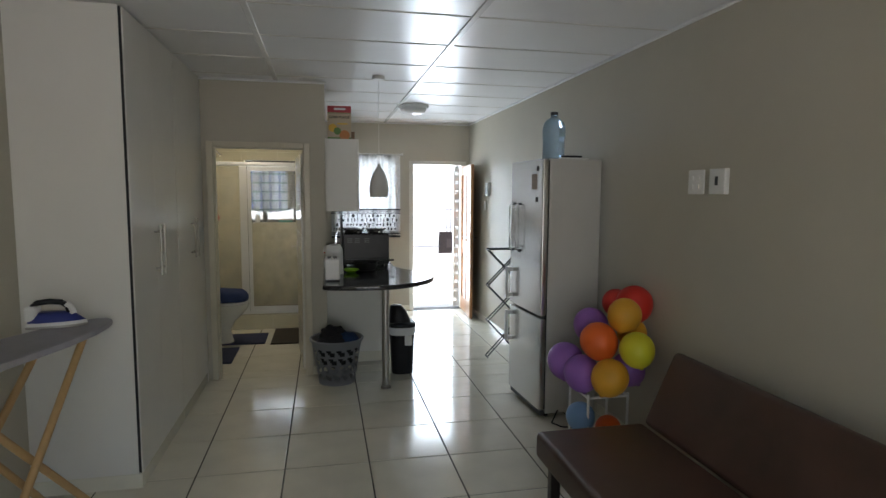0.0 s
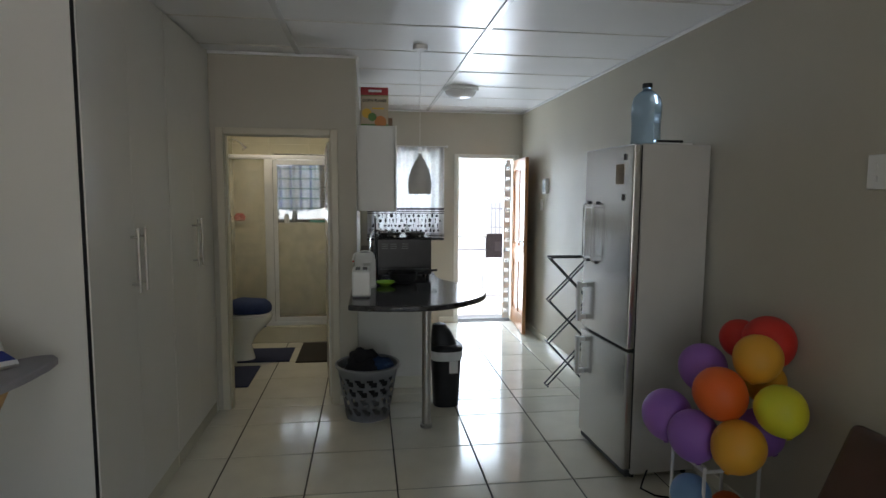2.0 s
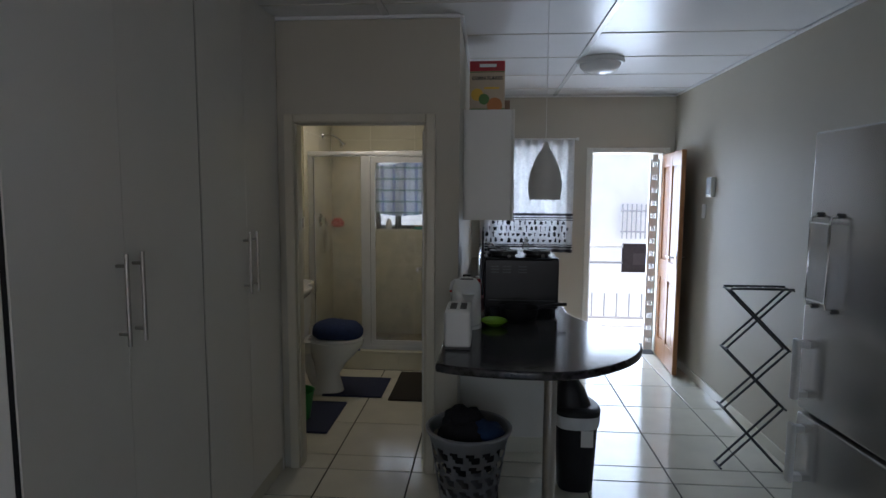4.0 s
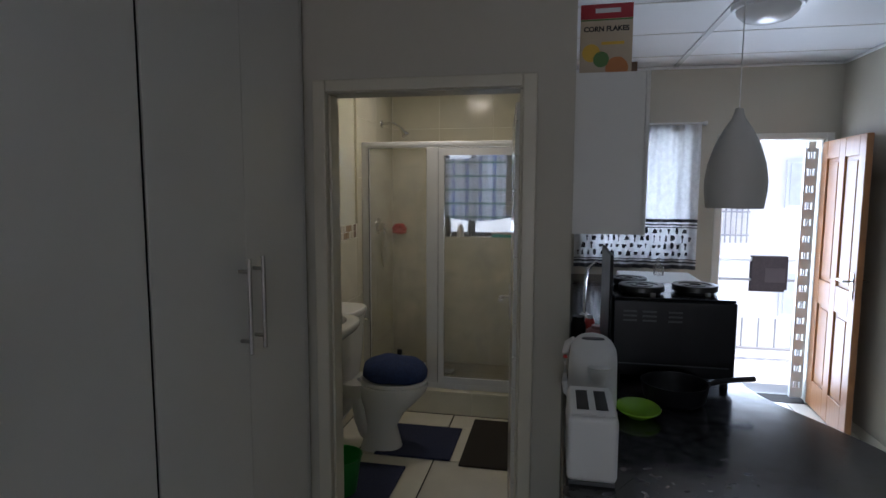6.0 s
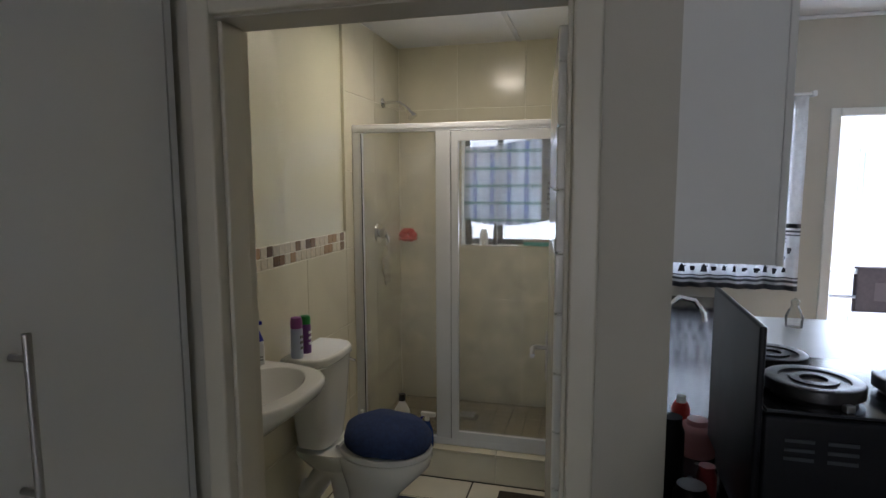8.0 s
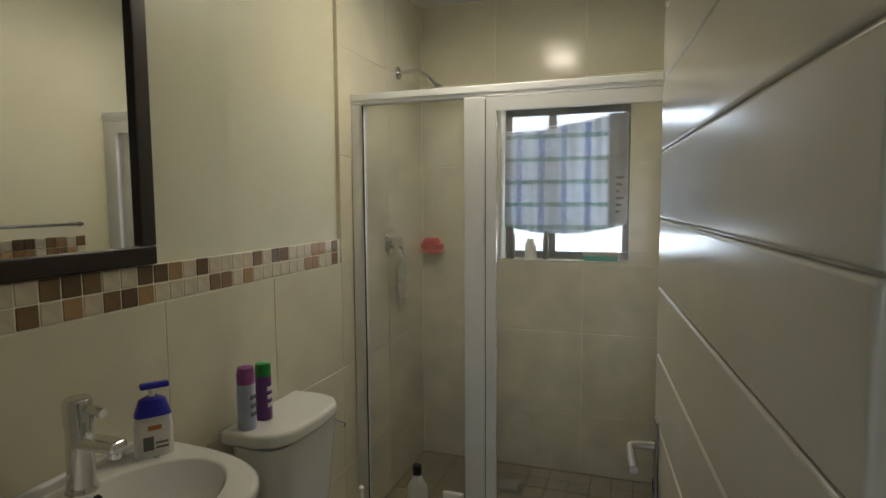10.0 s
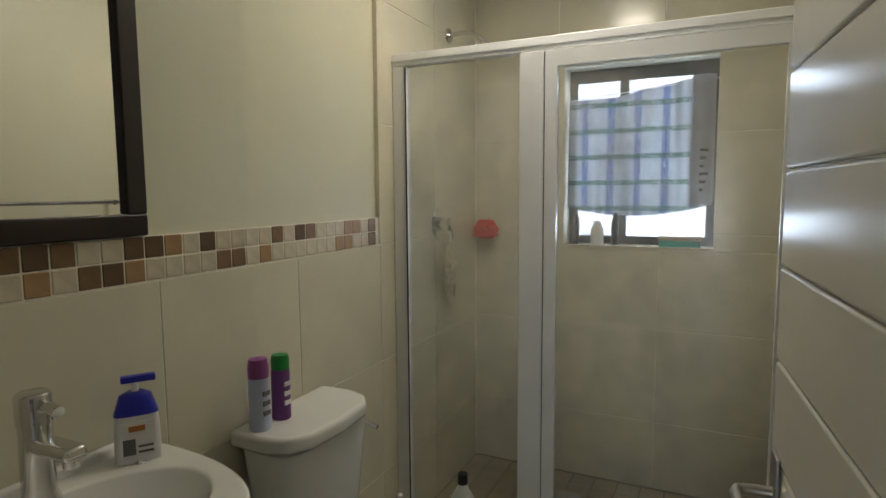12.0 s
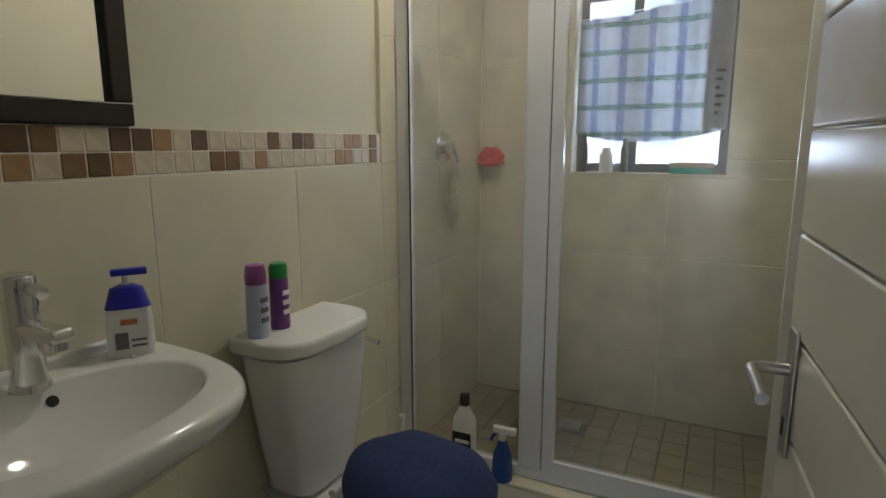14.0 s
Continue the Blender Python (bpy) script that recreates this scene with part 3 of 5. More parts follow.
part("kick_strip", brick(0.02, 0.05, 0.004, W - 0.004, 0.018, 0.056, 0.003), DARKG, fr)
for y in (0.04, W - 0.04):
    part("foot", rods([((0.08, y, 0), (0.08, y, 0.035))], 0.015), BLACKP, fr)
    part("foot", rods([((D - 0.05, y, 0), (D - 0.05, y, 0.035))], 0.015), BLACKP, fr)
for y0, y1, z0, z1 in ((0.10, 0.19, 1.66, 1.77),):
    pp = thing("paper_note", "faded beige energy sticker on the fridge door", "paper", at=pose(1.485, 3.62, 0, 0, 0, 3))
    part("sheet", brick(-0.002, -0.0003, y0, y1, z0, z1), mat("faded_beige_sticker", (0.42, 0.33, 0.25), 0.5), pp)
for yy, zz in ((0.075, 1.79), (0.085, 1.57)):
    mg = thing("fridge_magnet", "small brown fridge magnet", "magnet", "fridge magnets", at=pose(1.485, 3.62, 0, 0, 0, 3))
    part("tile", brick(-0.006, -0.0003, yy, yy + 0.025, zz, zz + 0.035, 0.002), DARKWOOD, mg)
tr = thing("towel_rack", "small wire towel rack on dark suction hooks", "towel rack", at=pose(1.485, 3.62, 0, 0, 0, 3))
for y in (0.405, 0.525):
    part("wire", tube([(-0.004, y, 1.19), (-0.035, y, 1.20), (-0.040, y, 1.22), (-0.040, y, 1.52), (-0.035, y, 1.54), (-0.004, y, 1.55)], 0.005, 8), CHROME, tr)
for z in (1.22, 1.52):
    part("crossbar", rods([((-0.040, 0.405, z), (-0.040, 0.525, z))], 0.004, 8), CHROME, tr)
for y in (0.405, 0.525):
    for z in (1.19, 1.55):
        part("hook", rods([((-0.012, y, z), (0, y, z))], 0.010), DARKG, tr)
wb = thing("water_bottle", "five litre pale blue water bottle on the fridge", "bottle", at=pose(1.62, 3.77, H + 0.001))
prof = [(0.0, 0), (0.072, 0), (0.08, 0.01)]
for k in range(6):
    prof += [(0.08, 0.02 + k * 0.02), (0.077, 0.03 + k * 0.02)]
prof += [(0.082, 0.15), (0.082, 0.22), (0.072, 0.26), (0.05, 0.285), (0.026, 0.30), (0.024, 0.315)]
part("bottle", turned(prof), BOTTLEBLUE, wb)
part("cap", turned([(0.0, 0.315), (0.027, 0.315), (0.027, 0.338), (0.0, 0.338)]), BLACKP, wb, "dark blue screw cap")
fc = thing("paper_pile", "loose papers and a dark pen on the fridge", "papers", at=pose(1.69, 3.87, H + 0.001, 0, 0, 8))
part("sheet", brick(-0.08, 0.15, -0.19, -0.03, 0, 0.012, 0.002), WHITE, fc)
part("pen", rods([((-0.06, -0.16, 0.02), (0.12, -0.14, 0.024))], 0.007), BLACKP, fc)

# ---- drying rack beside the fridge ----
rk = thing("drying_rack", "black folding concertina drying rack leaning by the wall", "drying rack")
zs = [1.08, 0.73, 0.38, 0.012]
for y, side in ((5.17, 0), (5.19, 1), (5.235, 0), (5.255, 1)):
    for k in range(3):
        xa, xb = (1.555, 1.90) if (k + side) % 2 == 0 else (1.90, 1.555)
        part("strut", rods([((xa, y, zs[k]), (xb, y, zs[k + 1]))], 0.007, 8), DARKG, rk)
for x in (1.555, 1.90):
    for z in zs:
        part("rail", rods([((x, 5.16, z), (x, 5.265, z))], 0.006, 8), DARKG, rk)
for y in (5.16, 5.265):
    part("top_bar", rods([((1.555, y, 1.088), (1.90, y, 1.088))], 0.007, 8), DARKG, rk)
for k in range(4):
    part("wire", rods([((1.61 + k * 0.08, 5.16, 1.084), (1.61 + k * 0.08, 5.265, 1.084))], 0.002, 6), ALU, rk)

# ---- wall fittings ----
def wall_plate(name, label, cat, y0, y1, z0, z1, depth=0.012):
    p = thing(name, label, cat)
    part("plate", brick(RX - depth, RX - 0.0005, y0, y1, z0, z1, 0.004), WHITE, p)
    return p


sw = wall_plate("light_switch", "white four-lever light switch plate on the wall", "switch", 2.53, 2.66, 1.63, 1.76)
for dy in (0.04, 0.09):
    for dz in (0.04, 0.085):
        part("rocker", brick(RX - 0.018, RX - 0.012, 2.53 + dy - 0.008, 2.53 + dy + 0.008, 1.63 + dz - 0.012, 1.63 + dz + 0.012, 0.002), WHITE, sw)
iso = wall_plate("isolator_switch", "white isolator switch box with dark toggle", "switch", 2.34, 2.46, 1.63, 1.76, 0.03)
part("toggle", brick(RX - 0.034, RX - 0.03, 2.39, 2.41, 1.675, 1.72, 0.001), DARKG, iso)
ic = wall_plate("intercom", "white wall intercom by the front door", "intercom", 6.56, 6.67, 1.60, 1.76, 0.035)
part("grille", brick(RX - 0.038, RX - 0.035, 6.57, 6.66, 1.62, 1.75, 0.001), DARKG, ic)
ds = wall_plate("light_switch", "small white light switch plate by the front door", "switch", 6.74, 6.81, 1.42, 1.54)
part("rocker", brick(RX - 0.017, RX - 0.012, 6.765, 6.785, 1.465, 1.495, 0.002), WHITE, ds)

# ---- lamps ----
pl = thing("pendant_lamp", "grey-white teardrop pendant lamp over the bar", "lamp", at=pose(0.435, 4.62, 0))
part("canopy", turned([(0, CEILZ - 0.03), (0.045, CEILZ - 0.03), (0.05, CEILZ - 0.02), (0.05, CEILZ - 0.001)]), WHITE, pl)
part("cord", rods([((0, 0, 1.86), (0, 0, CEILZ - 0.03))], 0.0018, 6), WHITE, pl)
part("shade", turned([(0.074, 1.595), (0.080, 1.64), (0.081, 1.67), (0.074, 1.72), (0.058, 1.77), (0.036, 1.815), (0.016, 1.845), (0.010, 1.87), (0.006, 1.868), (0.032, 1.81), (0.054, 1.768), (0.070, 1.72), (0.077, 1.67), (0.070, 1.597)], 40, None, False), SHADE, pl)
cl = thing("ceiling_light", "round white glass ceiling light", "lamp", at=pose(0.95, 6.1, CEILZ))
part("rim", turned([(0, -0.001), (0.165, -0.001), (0.17, -0.02), (0.16, -0.035), (0, -0.035)]), ALU, cl)
part("diffuser", turned([(0.145, -0.036), (0.14, -0.055), (0.11, -0.085), (0.06, -0.1), (0.0, -0.104)]), DIFFUSER, cl)
bc = thing("ceiling_light", "round white bathroom ceiling light", "lamp", at=pose(-0.86, 6.72, CEILZ))
part("diffuser", turned([(0.13, -0.001), (0.125, -0.03), (0.09, -0.06), (0, -0.07)]), LIT, bc, "glowing frosted diffuser")

# ---- bar and kitchen ----
ZT = 0.965
front = [(-0.035, 3.965), (0.04, 3.93), (0.20, 3.90), (0.40, 3.89), (0.54, 3.925), (0.67, 4.02), (0.77, 4.13), (0.835, 4.26), (0.85, 4.38), (0.82, 4.50), (0.74, 4.68), (0.66, 4.82), (0.62, 4.92), (0.61, 5.0)]
for _ in range(2):
    cut = [front[0]]
    for (xa, ya), (xb, yb) in zip(front, front[1:]):
        cut += [(0.75 * xa + 0.25 * xb, 0.75 * ya + 0.25 * yb), (0.25 * xa + 0.75 * xb, 0.25 * ya + 0.75 * yb)]
    front = cut + [front[-1]]
ct = thing("worktop", "dark polished granite worktop with rounded bar end", "worktop")
part("slab", slab(front + [(0.61, FAR - 0.005), (0.003, FAR - 0.005)], ZT - 0.035, ZT, 0.010), GRANITE, ct)
ps = thing("bar_post", "brushed steel bar support post", "post", at=pose(0.473, 4.50, 0))
part("tube", turned([(0.031, 0.02), (0.031, ZT - 0.04)]), STEEL, ps)
part("foot", turned([(0, 0), (0.042, 0), (0.042, 0.02), (0.031, 0.026)]), STEEL, ps)
part("top_flange", turned([(0.031, ZT - 0.05), (0.05, ZT - 0.045), (0.05, ZT - 0.0355)]), STEEL, ps)
for k in range(4):
    y0 = 5.30 + k * 0.582
    cu = thing("base_cabinet", "white kitchen base cabinet under the worktop", "cabinet", "kitchen base cabinets")
    part("body", boxes((0.003, 0.565, y0, y0 + 0.58, 0.10, ZT - 0.036)), MELAMINE, cu, smooth=False)
    part("plinth", boxes((0.003, 0.55, y0, y0 + 0.58, 0, 0.098)), TILE, cu, "cream tile plinth")
    d = part("door", brick(0.567, 0.585, y0 + 0.003, y0 + 0.577, 0.11, ZT - 0.05, 0.002), MELAMINE, cu)
    part("handle", rods([((0.61, y0 + 0.08, 0.66), (0.61, y0 + 0.08, 0.82))], 0.006), STEEL, d)
uc = thing("wall_cabinet", "white kitchen wall cabinet", "cabinet")
part("body", boxes((0.002, 0.302, 5.48, 6.75, 1.45, 2.145)), MELAMINE, uc, smooth=False)
for a in (5.482, 6.118):
    d = part("door", brick(0.304, 0.322, a, a + 0.63, 1.446, 2.148, 0.002), MELAMINE, uc)
    part("handle", rods([((0.345, a + 0.56, 1.50), (0.345, a + 0.56, 1.72))], 0.006), STEEL, d)
# cereal carton on the wall cabinet
cb = thing("cereal_box", "red and cream corn flakes carton on the cabinet", "box", at=pose(0.145, 5.66, 2.1465, 0, 0, -2))
part("carton", brick(-0.115, 0.115, 0, 0.08, 0, 0.335, 0.002), CARDCREAM, cb)
part("red_band", boxes((-0.1145, 0.1145, -0.0015, -0.0003, 0.27, 0.334)), CARDRED, cb)
part("brand_bar", boxes((-0.05, 0.06, -0.0026, -0.0016, 0.295, 0.315)), WHITE, cb)
words("lettering", "CORN FLAKES", 0.031, pose(0, -0.0009, 0.215, 90, 0, 0), BLACKP, cb)
part("bowl_picture", turned([(0, 0), (0.05, 0), (0.05, 0.0009), (0, 0.0009)], 24, pose(0.05, -0.0004, 0.05, 90, 0, 0)), CARDORG, cb)
part("leaf_picture", turned([(0, 0), (0.035, 0), (0.035, 0.0009), (0, 0.0009)], 20, pose(-0.02, -0.0014, 0.09, 90, 0, 0)), CARDGRN, cb)
part("sun_picture", turned([(0, 0), (0.04, 0), (0.04, 0.0009), (0, 0.0009)], 20, pose(-0.065, -0.0004, 0.12, 90, 0, 0)), CARDYEL, cb)
part("pale_panel", boxes((-0.1145, 0.1145, -0.0002, -0.0001, 0.001, 0.03)), CARDGRN, cb)
part("curved_band", boxes((-0.1145, 0.1145, -0.0012, -0.0003, 0.262, 0.268)), CARDGRN, cb)
part("caption_bar", boxes((-0.02, 0.08, -0.0012, -0.0003, 0.155, 0.168)), CARDYEL, cb)
bk = thing("box", "brown carton behind the cereal box", "box", at=pose(0.19, 5.78, 2.1465))
part("carton", brick(-0.1, 0.11, 0, 0.06, 0, 0.10, 0.002), mat("brown_card", (0.22, 0.13, 0.08), 0.7), bk)

# mini oven with hotplates
ov = thing("mini_oven", "black mini oven with three hotplates on top", "oven", at=pose(0.147, 4.93, ZT))
part("body", brick(0, 0.405, 0, 0.36, 0.03, 0.300, 0.008), BLACK, ov)
part("hob", brick(0.004, 0.401, 0.004, 0.356, 0.3005, 0.309, 0.004), HOB, ov, "shiny black enamel hob top")
for x, y in ((0.02, 0.03), (0.38, 0.03), (0.02, 0.33), (0.38, 0.33)):
    part("foot", turned([(0, 0), (0.014, 0), (0.012, 0.031)], 12, pose(x, y, 0)), BLACKP, ov)
for x, y, r in ((0.105, 0.10, 0.080), (0.295, 0.14, 0.078), (0.08, 0.265, 0.068)):
    hp = part("hotplate", turned([(0, 0.309), (r - 0.012, 0.309), (r - 0.010, 0.318), (r, 0.320), (r, 0.338), (r * 0.96, 0.341), (r * 0.72, 0.340), (r * 0.70, 0.337), (r * 0.5, 0.337), (r * 0.48, 0.340), (r * 0.28, 0.340), (r * 0.26, 0.335), (0, 0.335)], 40, pose(x, y, 0)), PLATE, ov)
    part("clip", brick(r - 0.004, r + 0.010, -0.008, 0.008, 0.3095, 0.322, 0.002, pose(x, y, 0, 0, 0, -70)), STEEL, hp)
for gx in (0.035, 0.10, 0.185):
    for k in range(3):
        part("vent", brick(gx, gx + 0.045, -0.0015, 0.001, 0.225 + k * 0.016, 0.231 + k * 0.016), DARKG, ov)
part("seam", brick(0.02, 0.385, -0.003, 0.001, 0.072, 0.076), DARKG, ov)
part("lid", soft(boxes((-0.016, -0.004, -0.012, 0.37, 0.10, 0.455)), 0.004), BLACK, ov, "raised black metal splash lid")
for y in (0.05, 0.30):
    part("lid_hinge", rods([((-0.003, y, 0.30), (-0.003, y + 0.04, 0.30))], 0.006, 8), BLACKP, ov)
wa = thing("microwave", "white microwave standing behind the mini oven", "microwave", at=pose(0.24, 5.33, ZT))
part("body", brick(0, 0.34, 0, 0.50, 0.012, 0.28, 0.008), WHITE, wa)
for x, y in ((0.03, 0.04), (0.31, 0.04), (0.03, 0.46), (0.31, 0.46)):
    part("foot", rods([((x, y, 0), (x, y, 0.013))], 0.012), BLACKP, wa)
gb = thing("glass_jar", "small clear glass bottle on the microwave", "bottle", at=pose(0.42, 5.70, ZT + 0.281))
part("body", turned([(0, 0), (0.022, 0), (0.024, 0.03), (0.016, 0.05), (0.009, 0.06), (0.012, 0.075), (0, 0.085)]), glass("jar_glass", 0.05, 0.2), gb)

ts = thing("toaster", "white two-slot toaster on the bar", "toaster", at=pose(0.04, 4.29, ZT))
part("body", brick(-0.057, 0.057, -0.12, 0.09, 0.008, 0.165, 0.012), WHITE, ts)
for x in (-0.022, 0.022):
    part("slot", brick(x - 0.014, x + 0.014, -0.08, 0.05, 0.160, 0.1690), BLACK, ts)
part("rim", brick(-0.050, 0.050, -0.112, 0.082, 0.1655, 0.1680, 0.001), WHITE, ts)
part("base", brick(-0.052, 0.052, -0.115, 0.085, 0, 0.008), LABELGREY, ts)
part("lever", brick(-0.012, 0.012, 0.0905, 0.108, 0.10, 0.112, 0.003), LABELGREY, ts)
kt = thing("kettle", "white plastic electric kettle on the bar", "kettle", at=pose(0.062, 4.60, ZT))
kb_ = loft([oval(0, 0, 0.072, 0.080, 0.02), oval(0, 0, 0.072, 0.080, 0.06), oval(0, 0, 0.071, 0.080, 0.12), oval(0, 0, 0.070, 0.080, 0.18), oval(0, 0.002, 0.067, 0.077, 0.205), oval(0, 0.004, 0.058, 0.066, 0.220),
            oval(0, 0.005, 0.040, 0.046, 0.228), oval(0, 0.005, 0.012, 0.014, 0.231)])
for v in kb_.verts:
    v.co.z += max(0.0, v.co.z - 0.10) * 2.4 * v.co.y
part("body", kb_, WHITE, kt)
part("base", loft([oval(0, 0, 0.076, 0.086, 0), oval(0, 0, 0.076, 0.086, 0.016), oval(0, 0, 0.070, 0.080, 0.020)]), WHITE, kt)
part("spout", loft([oval(0.012, -0.070, 0.018, 0.010, 0.125), oval(0.012, -0.080, 0.026, 0.016, 0.16), oval(0.012, -0.086, 0.032, 0.022, 0.178), oval(0.012, -0.086, 0.028, 0.018, 0.180)]), WHITE, kt)
part("handle", tube([(-0.055, 0.035, 0.225), (-0.074, 0.045, 0.21), (-0.080, 0.048, 0.18), (-0.080, 0.048, 0.09), (-0.074, 0.042, 0.055), (-0.058, 0.03, 0.045)], 0.010), WHITE, kt)
part("lid_recess", loft([oval(0.0, 0.012, 0.034, 0.011, 0.2335), oval(0.0, 0.012, 0.031, 0.009, 0.2385)]), LABELGREY, kt)
part("switch", brick(-0.086, -0.074, 0.030, 0.040, 0.165, 0.175, 0.002), RED, kt, "red rocker switch")
gd = thing("plate", "bright green plastic bowl on the bar", "bowl", at=pose(0.20, 4.63, ZT) @ Matrix.Diagonal((0.85, 1.05, 1.2, 1)))
part("bowl", turned([(0, 0.002), (0.04, 0.002), (0.06, 0.012), (0.078, 0.022), (0.076, 0.025), (0.058, 0.016), (0.038, 0.007), (0, 0.007)]), PALEGREEN, gd)
pn = thing("frying_pan", "black deep frying pan on the bar", "pan", at=pose(0.33, 4.775, ZT) @ Matrix.Scale(0.86, 4))
part("pan", turned([(0, 0.001), (0.09, 0.001), (0.11, 0.02), (0.12, 0.075), (0.122, 0.08), (0.117, 0.08), (0.106, 0.022), (0.09, 0.008), (0, 0.008)], 40), BLACKP, pn)
part("handle", tube([(0.115, 0.01, 0.07), (0.16, 0.02, 0.082), (0.22, 0.03, 0.09), (0.29, 0.05, 0.092)], 0.010), BLACKP, pn)
tp = thing("kitchen_tap", "curved chrome kitchen sink tap", "tap", at=pose(0.10, 5.98, ZT))
part("spout", tube([(0, 0, 0), (0, 0, 0.20), (0.01, 0, 0.26), (0.05, 0, 0.30), (0.10, 0, 0.29), (0.13, 0, 0.25), (0.135, 0, 0.22)], 0.009), CHROME, tp)
part("foot", turned([(0, 0), (0.026, 0), (0.024, 0.02), (0.012, 0.03)], 20), CHROME, tp)
for nm, lb, x, y, r, h, m_ in (("cup", "dark red mug on the worktop", 0.06, 5.05, 0.035, 0.10, DARKWOOD), ("spice_jar", "dark red capped spice jar", 0.10, 5.12, 0.02, 0.11, DARKRED),
                               ("storage_jar", "blue plastic storage tub", 0.08, 4.90, 0.045, 0.13, mat("blue_tub", (0.06, 0.09, 0.2), 0.4)), ("bottle", "dark sauce bottle on the worktop", 0.04, 5.22, 0.03, 0.17, BLACKP)):
    t_ = thing(nm, lb, nm.replace("_", " "), at=pose(x, y, ZT))
    part("body", turned([(0, 0), (r, 0), (r, h * 0.8), (r * 0.8, h * 0.9), (r * 0.8, h), (0, h)], 20), m_, t_)
for nm, lb, x, y, r_, h, m_ in (("washing_up_bottle", "small red capped washing-up bottle by the sink", 0.10, 5.50, 0.024, 0.12, RED), ("storage_jar", "orange plastic lidded tub by the wall", 0.05, 5.02, 0.032, 0.07, CARDORG), ("scouring_bowl", "pale pink plastic bowl by the sink", 0.13, 5.42, 0.05, 0.09, mat("pink_plastic", (0.55, 0.25, 0.24), 0.4))):
    t_ = thing(nm, lb, nm.split("_")[-1], at=pose(x, y, ZT))
    part("body", turned([(0, 0), (r_ * 0.9, 0), (r_, h * 0.1), (r_, h * 0.72), (r_ * 0.7, h * 0.86), (0, h * 0.86)], 24), m_, t_)
    part("cap", turned([(0, h * 0.861), (r_ * 0.55, h * 0.861), (r_ * 0.5, h), (0, h)], 20), WHITE if m_ is RED else m_, t_)
cord = thing("cable", "black appliance cable on the worktop", "cable")
part("flex", tube([(0.03, 4.78, ZT + 0.006), (0.06, 4.82, ZT + 0.03), (0.10, 4.80, ZT + 0.05), (0.12, 4.84, ZT + 0.02), (0.08, 4.88, ZT + 0.006), (0.03, 5.05, ZT + 0.006)], 0.005), BLACKP, cord)

# ---- kitchen curtain with printed hem ----
ck = thing("curtain", "white sheer kitchen curtain with printed kettle and cup border", "curtain")


def wave(x, z):
    return 7.60 + 0.016 * math.sin(x * 62) + 0.010 * math.sin(x * 23 + 1) + 0.004 * math.sin(z * 7 + x * 30)


def hung(x0, x1, z0, z1, off=0.0, nx=90, nz=6, fn=None):
    fn = fn or wave
    bm = bmesh.new()
    g = [[bm.verts.new((x0 + (x1 - x0) * i / nx, fn(x0 + (x1 - x0) * i / nx, z0 + (z1 - z0) * k / nz) + off, z0 + (z1 - z0) * k / nz)) for i in range(nx + 1)] for k in range(nz + 1)]
    for k in range(nz):
        for i in range(nx):
            bm.faces.new((g[k][i], g[k][i + 1], g[k + 1][i + 1], g[k + 1][i]))
    bmesh.ops.solidify(bm, geom=bm.faces[:], thickness=0.0012)
    return bm


part("sheer", hung(0.12, 1.0, 1.42, 2.14, 0, 120, 10), SHEER, ck)
part("hem", hung(0.08, 1.0, 1.03, 1.42, 0, 120, 8), PRINT, ck)
for z0, z1 in ((1.395, 1.42), (1.37, 1.382), (1.350, 1.358), (1.03, 1.06), (1.075, 1.09), (1.10, 1.108)):
    part("stripe", hung(0.08, 1.0, z0, z1, -0.0025, 120, 1), STRIPE, ck)
rnd = random.Random(4)
for row, zc in enumerate((1.15, 1.21, 1.27, 1.327)):
    x = 0.10 + 0.03 * row
    while x < 0.95:
        w, h = rnd.uniform(0.018, 0.05), rnd.uniform(0.028, 0.052)
        kind = rnd.randrange(4)
        if kind == 0:      # round pot
            shape = [(w / 2 + w / 2 * math.cos(q * 0.45), h / 2 + h / 2 * math.sin(q * 0.45)) for q in range(14)]
        elif kind == 1:    # cup
            shape = [(0.1 * w, h * 0.7), (0.2 * w, 0), (0.7 * w, 0), (0.8 * w, h * 0.3), (w, h * 0.35), (w, h * 0.6), (0.85 * w, h * 0.7)]
        elif kind == 2:    # kettle
            shape = [(0.1 * w, 0), (0.9 * w, 0), (0.8 * w, h * 0.6), (w, h * 0.8), (0.7 * w, h * 0.75), (0.55 * w, h), (0.45 * w, h), (0.25 * w, h * 0.7)]
        else:              # utensil
            shape = [(0.4 * w, -0.2 * h), (0.6 * w, -0.2 * h), (0.6 * w, h * 0.5), (0.75 * w, h * 0.7), (0.65 * w, h), (0.35 * w, h), (0.25 * w, h * 0.7), (0.4 * w, h * 0.5)]
        mb = bmesh.new()
        mb.faces.new([mb.verts.new((x + u, wave(x + w / 2, zc) - 0.010, zc - h / 2 + v)) for u, v in shape])
        up = bmesh.ops.extrude_face_region(mb, geom=mb.faces[:])
        bmesh.ops.translate(mb, vec=(0, 0.008, 0), verts=[e for e in up["geom"] if isinstance(e, bmesh.types.BMVert)])
        part("print_motif", mb, INK if rnd.random() < 0.7 else STRIPE, ck)
        x += w + rnd.uniform(0.010, 0.028)
cr = thing("curtain_rod", "thin white curtain rod with end bracket", "curtain rod")
part("rod", rods([((0.06, 7.60, 2.15), (1.03, 7.60, 2.15))], 0.008), WHITE, cr)
for x in (0.05, 1.03):
    part("bracket", brick(x - 0.012, x + 0.012, 7.585, FAR - 0.0005, 2.135, 2.165, 0.003), WHITE, cr)

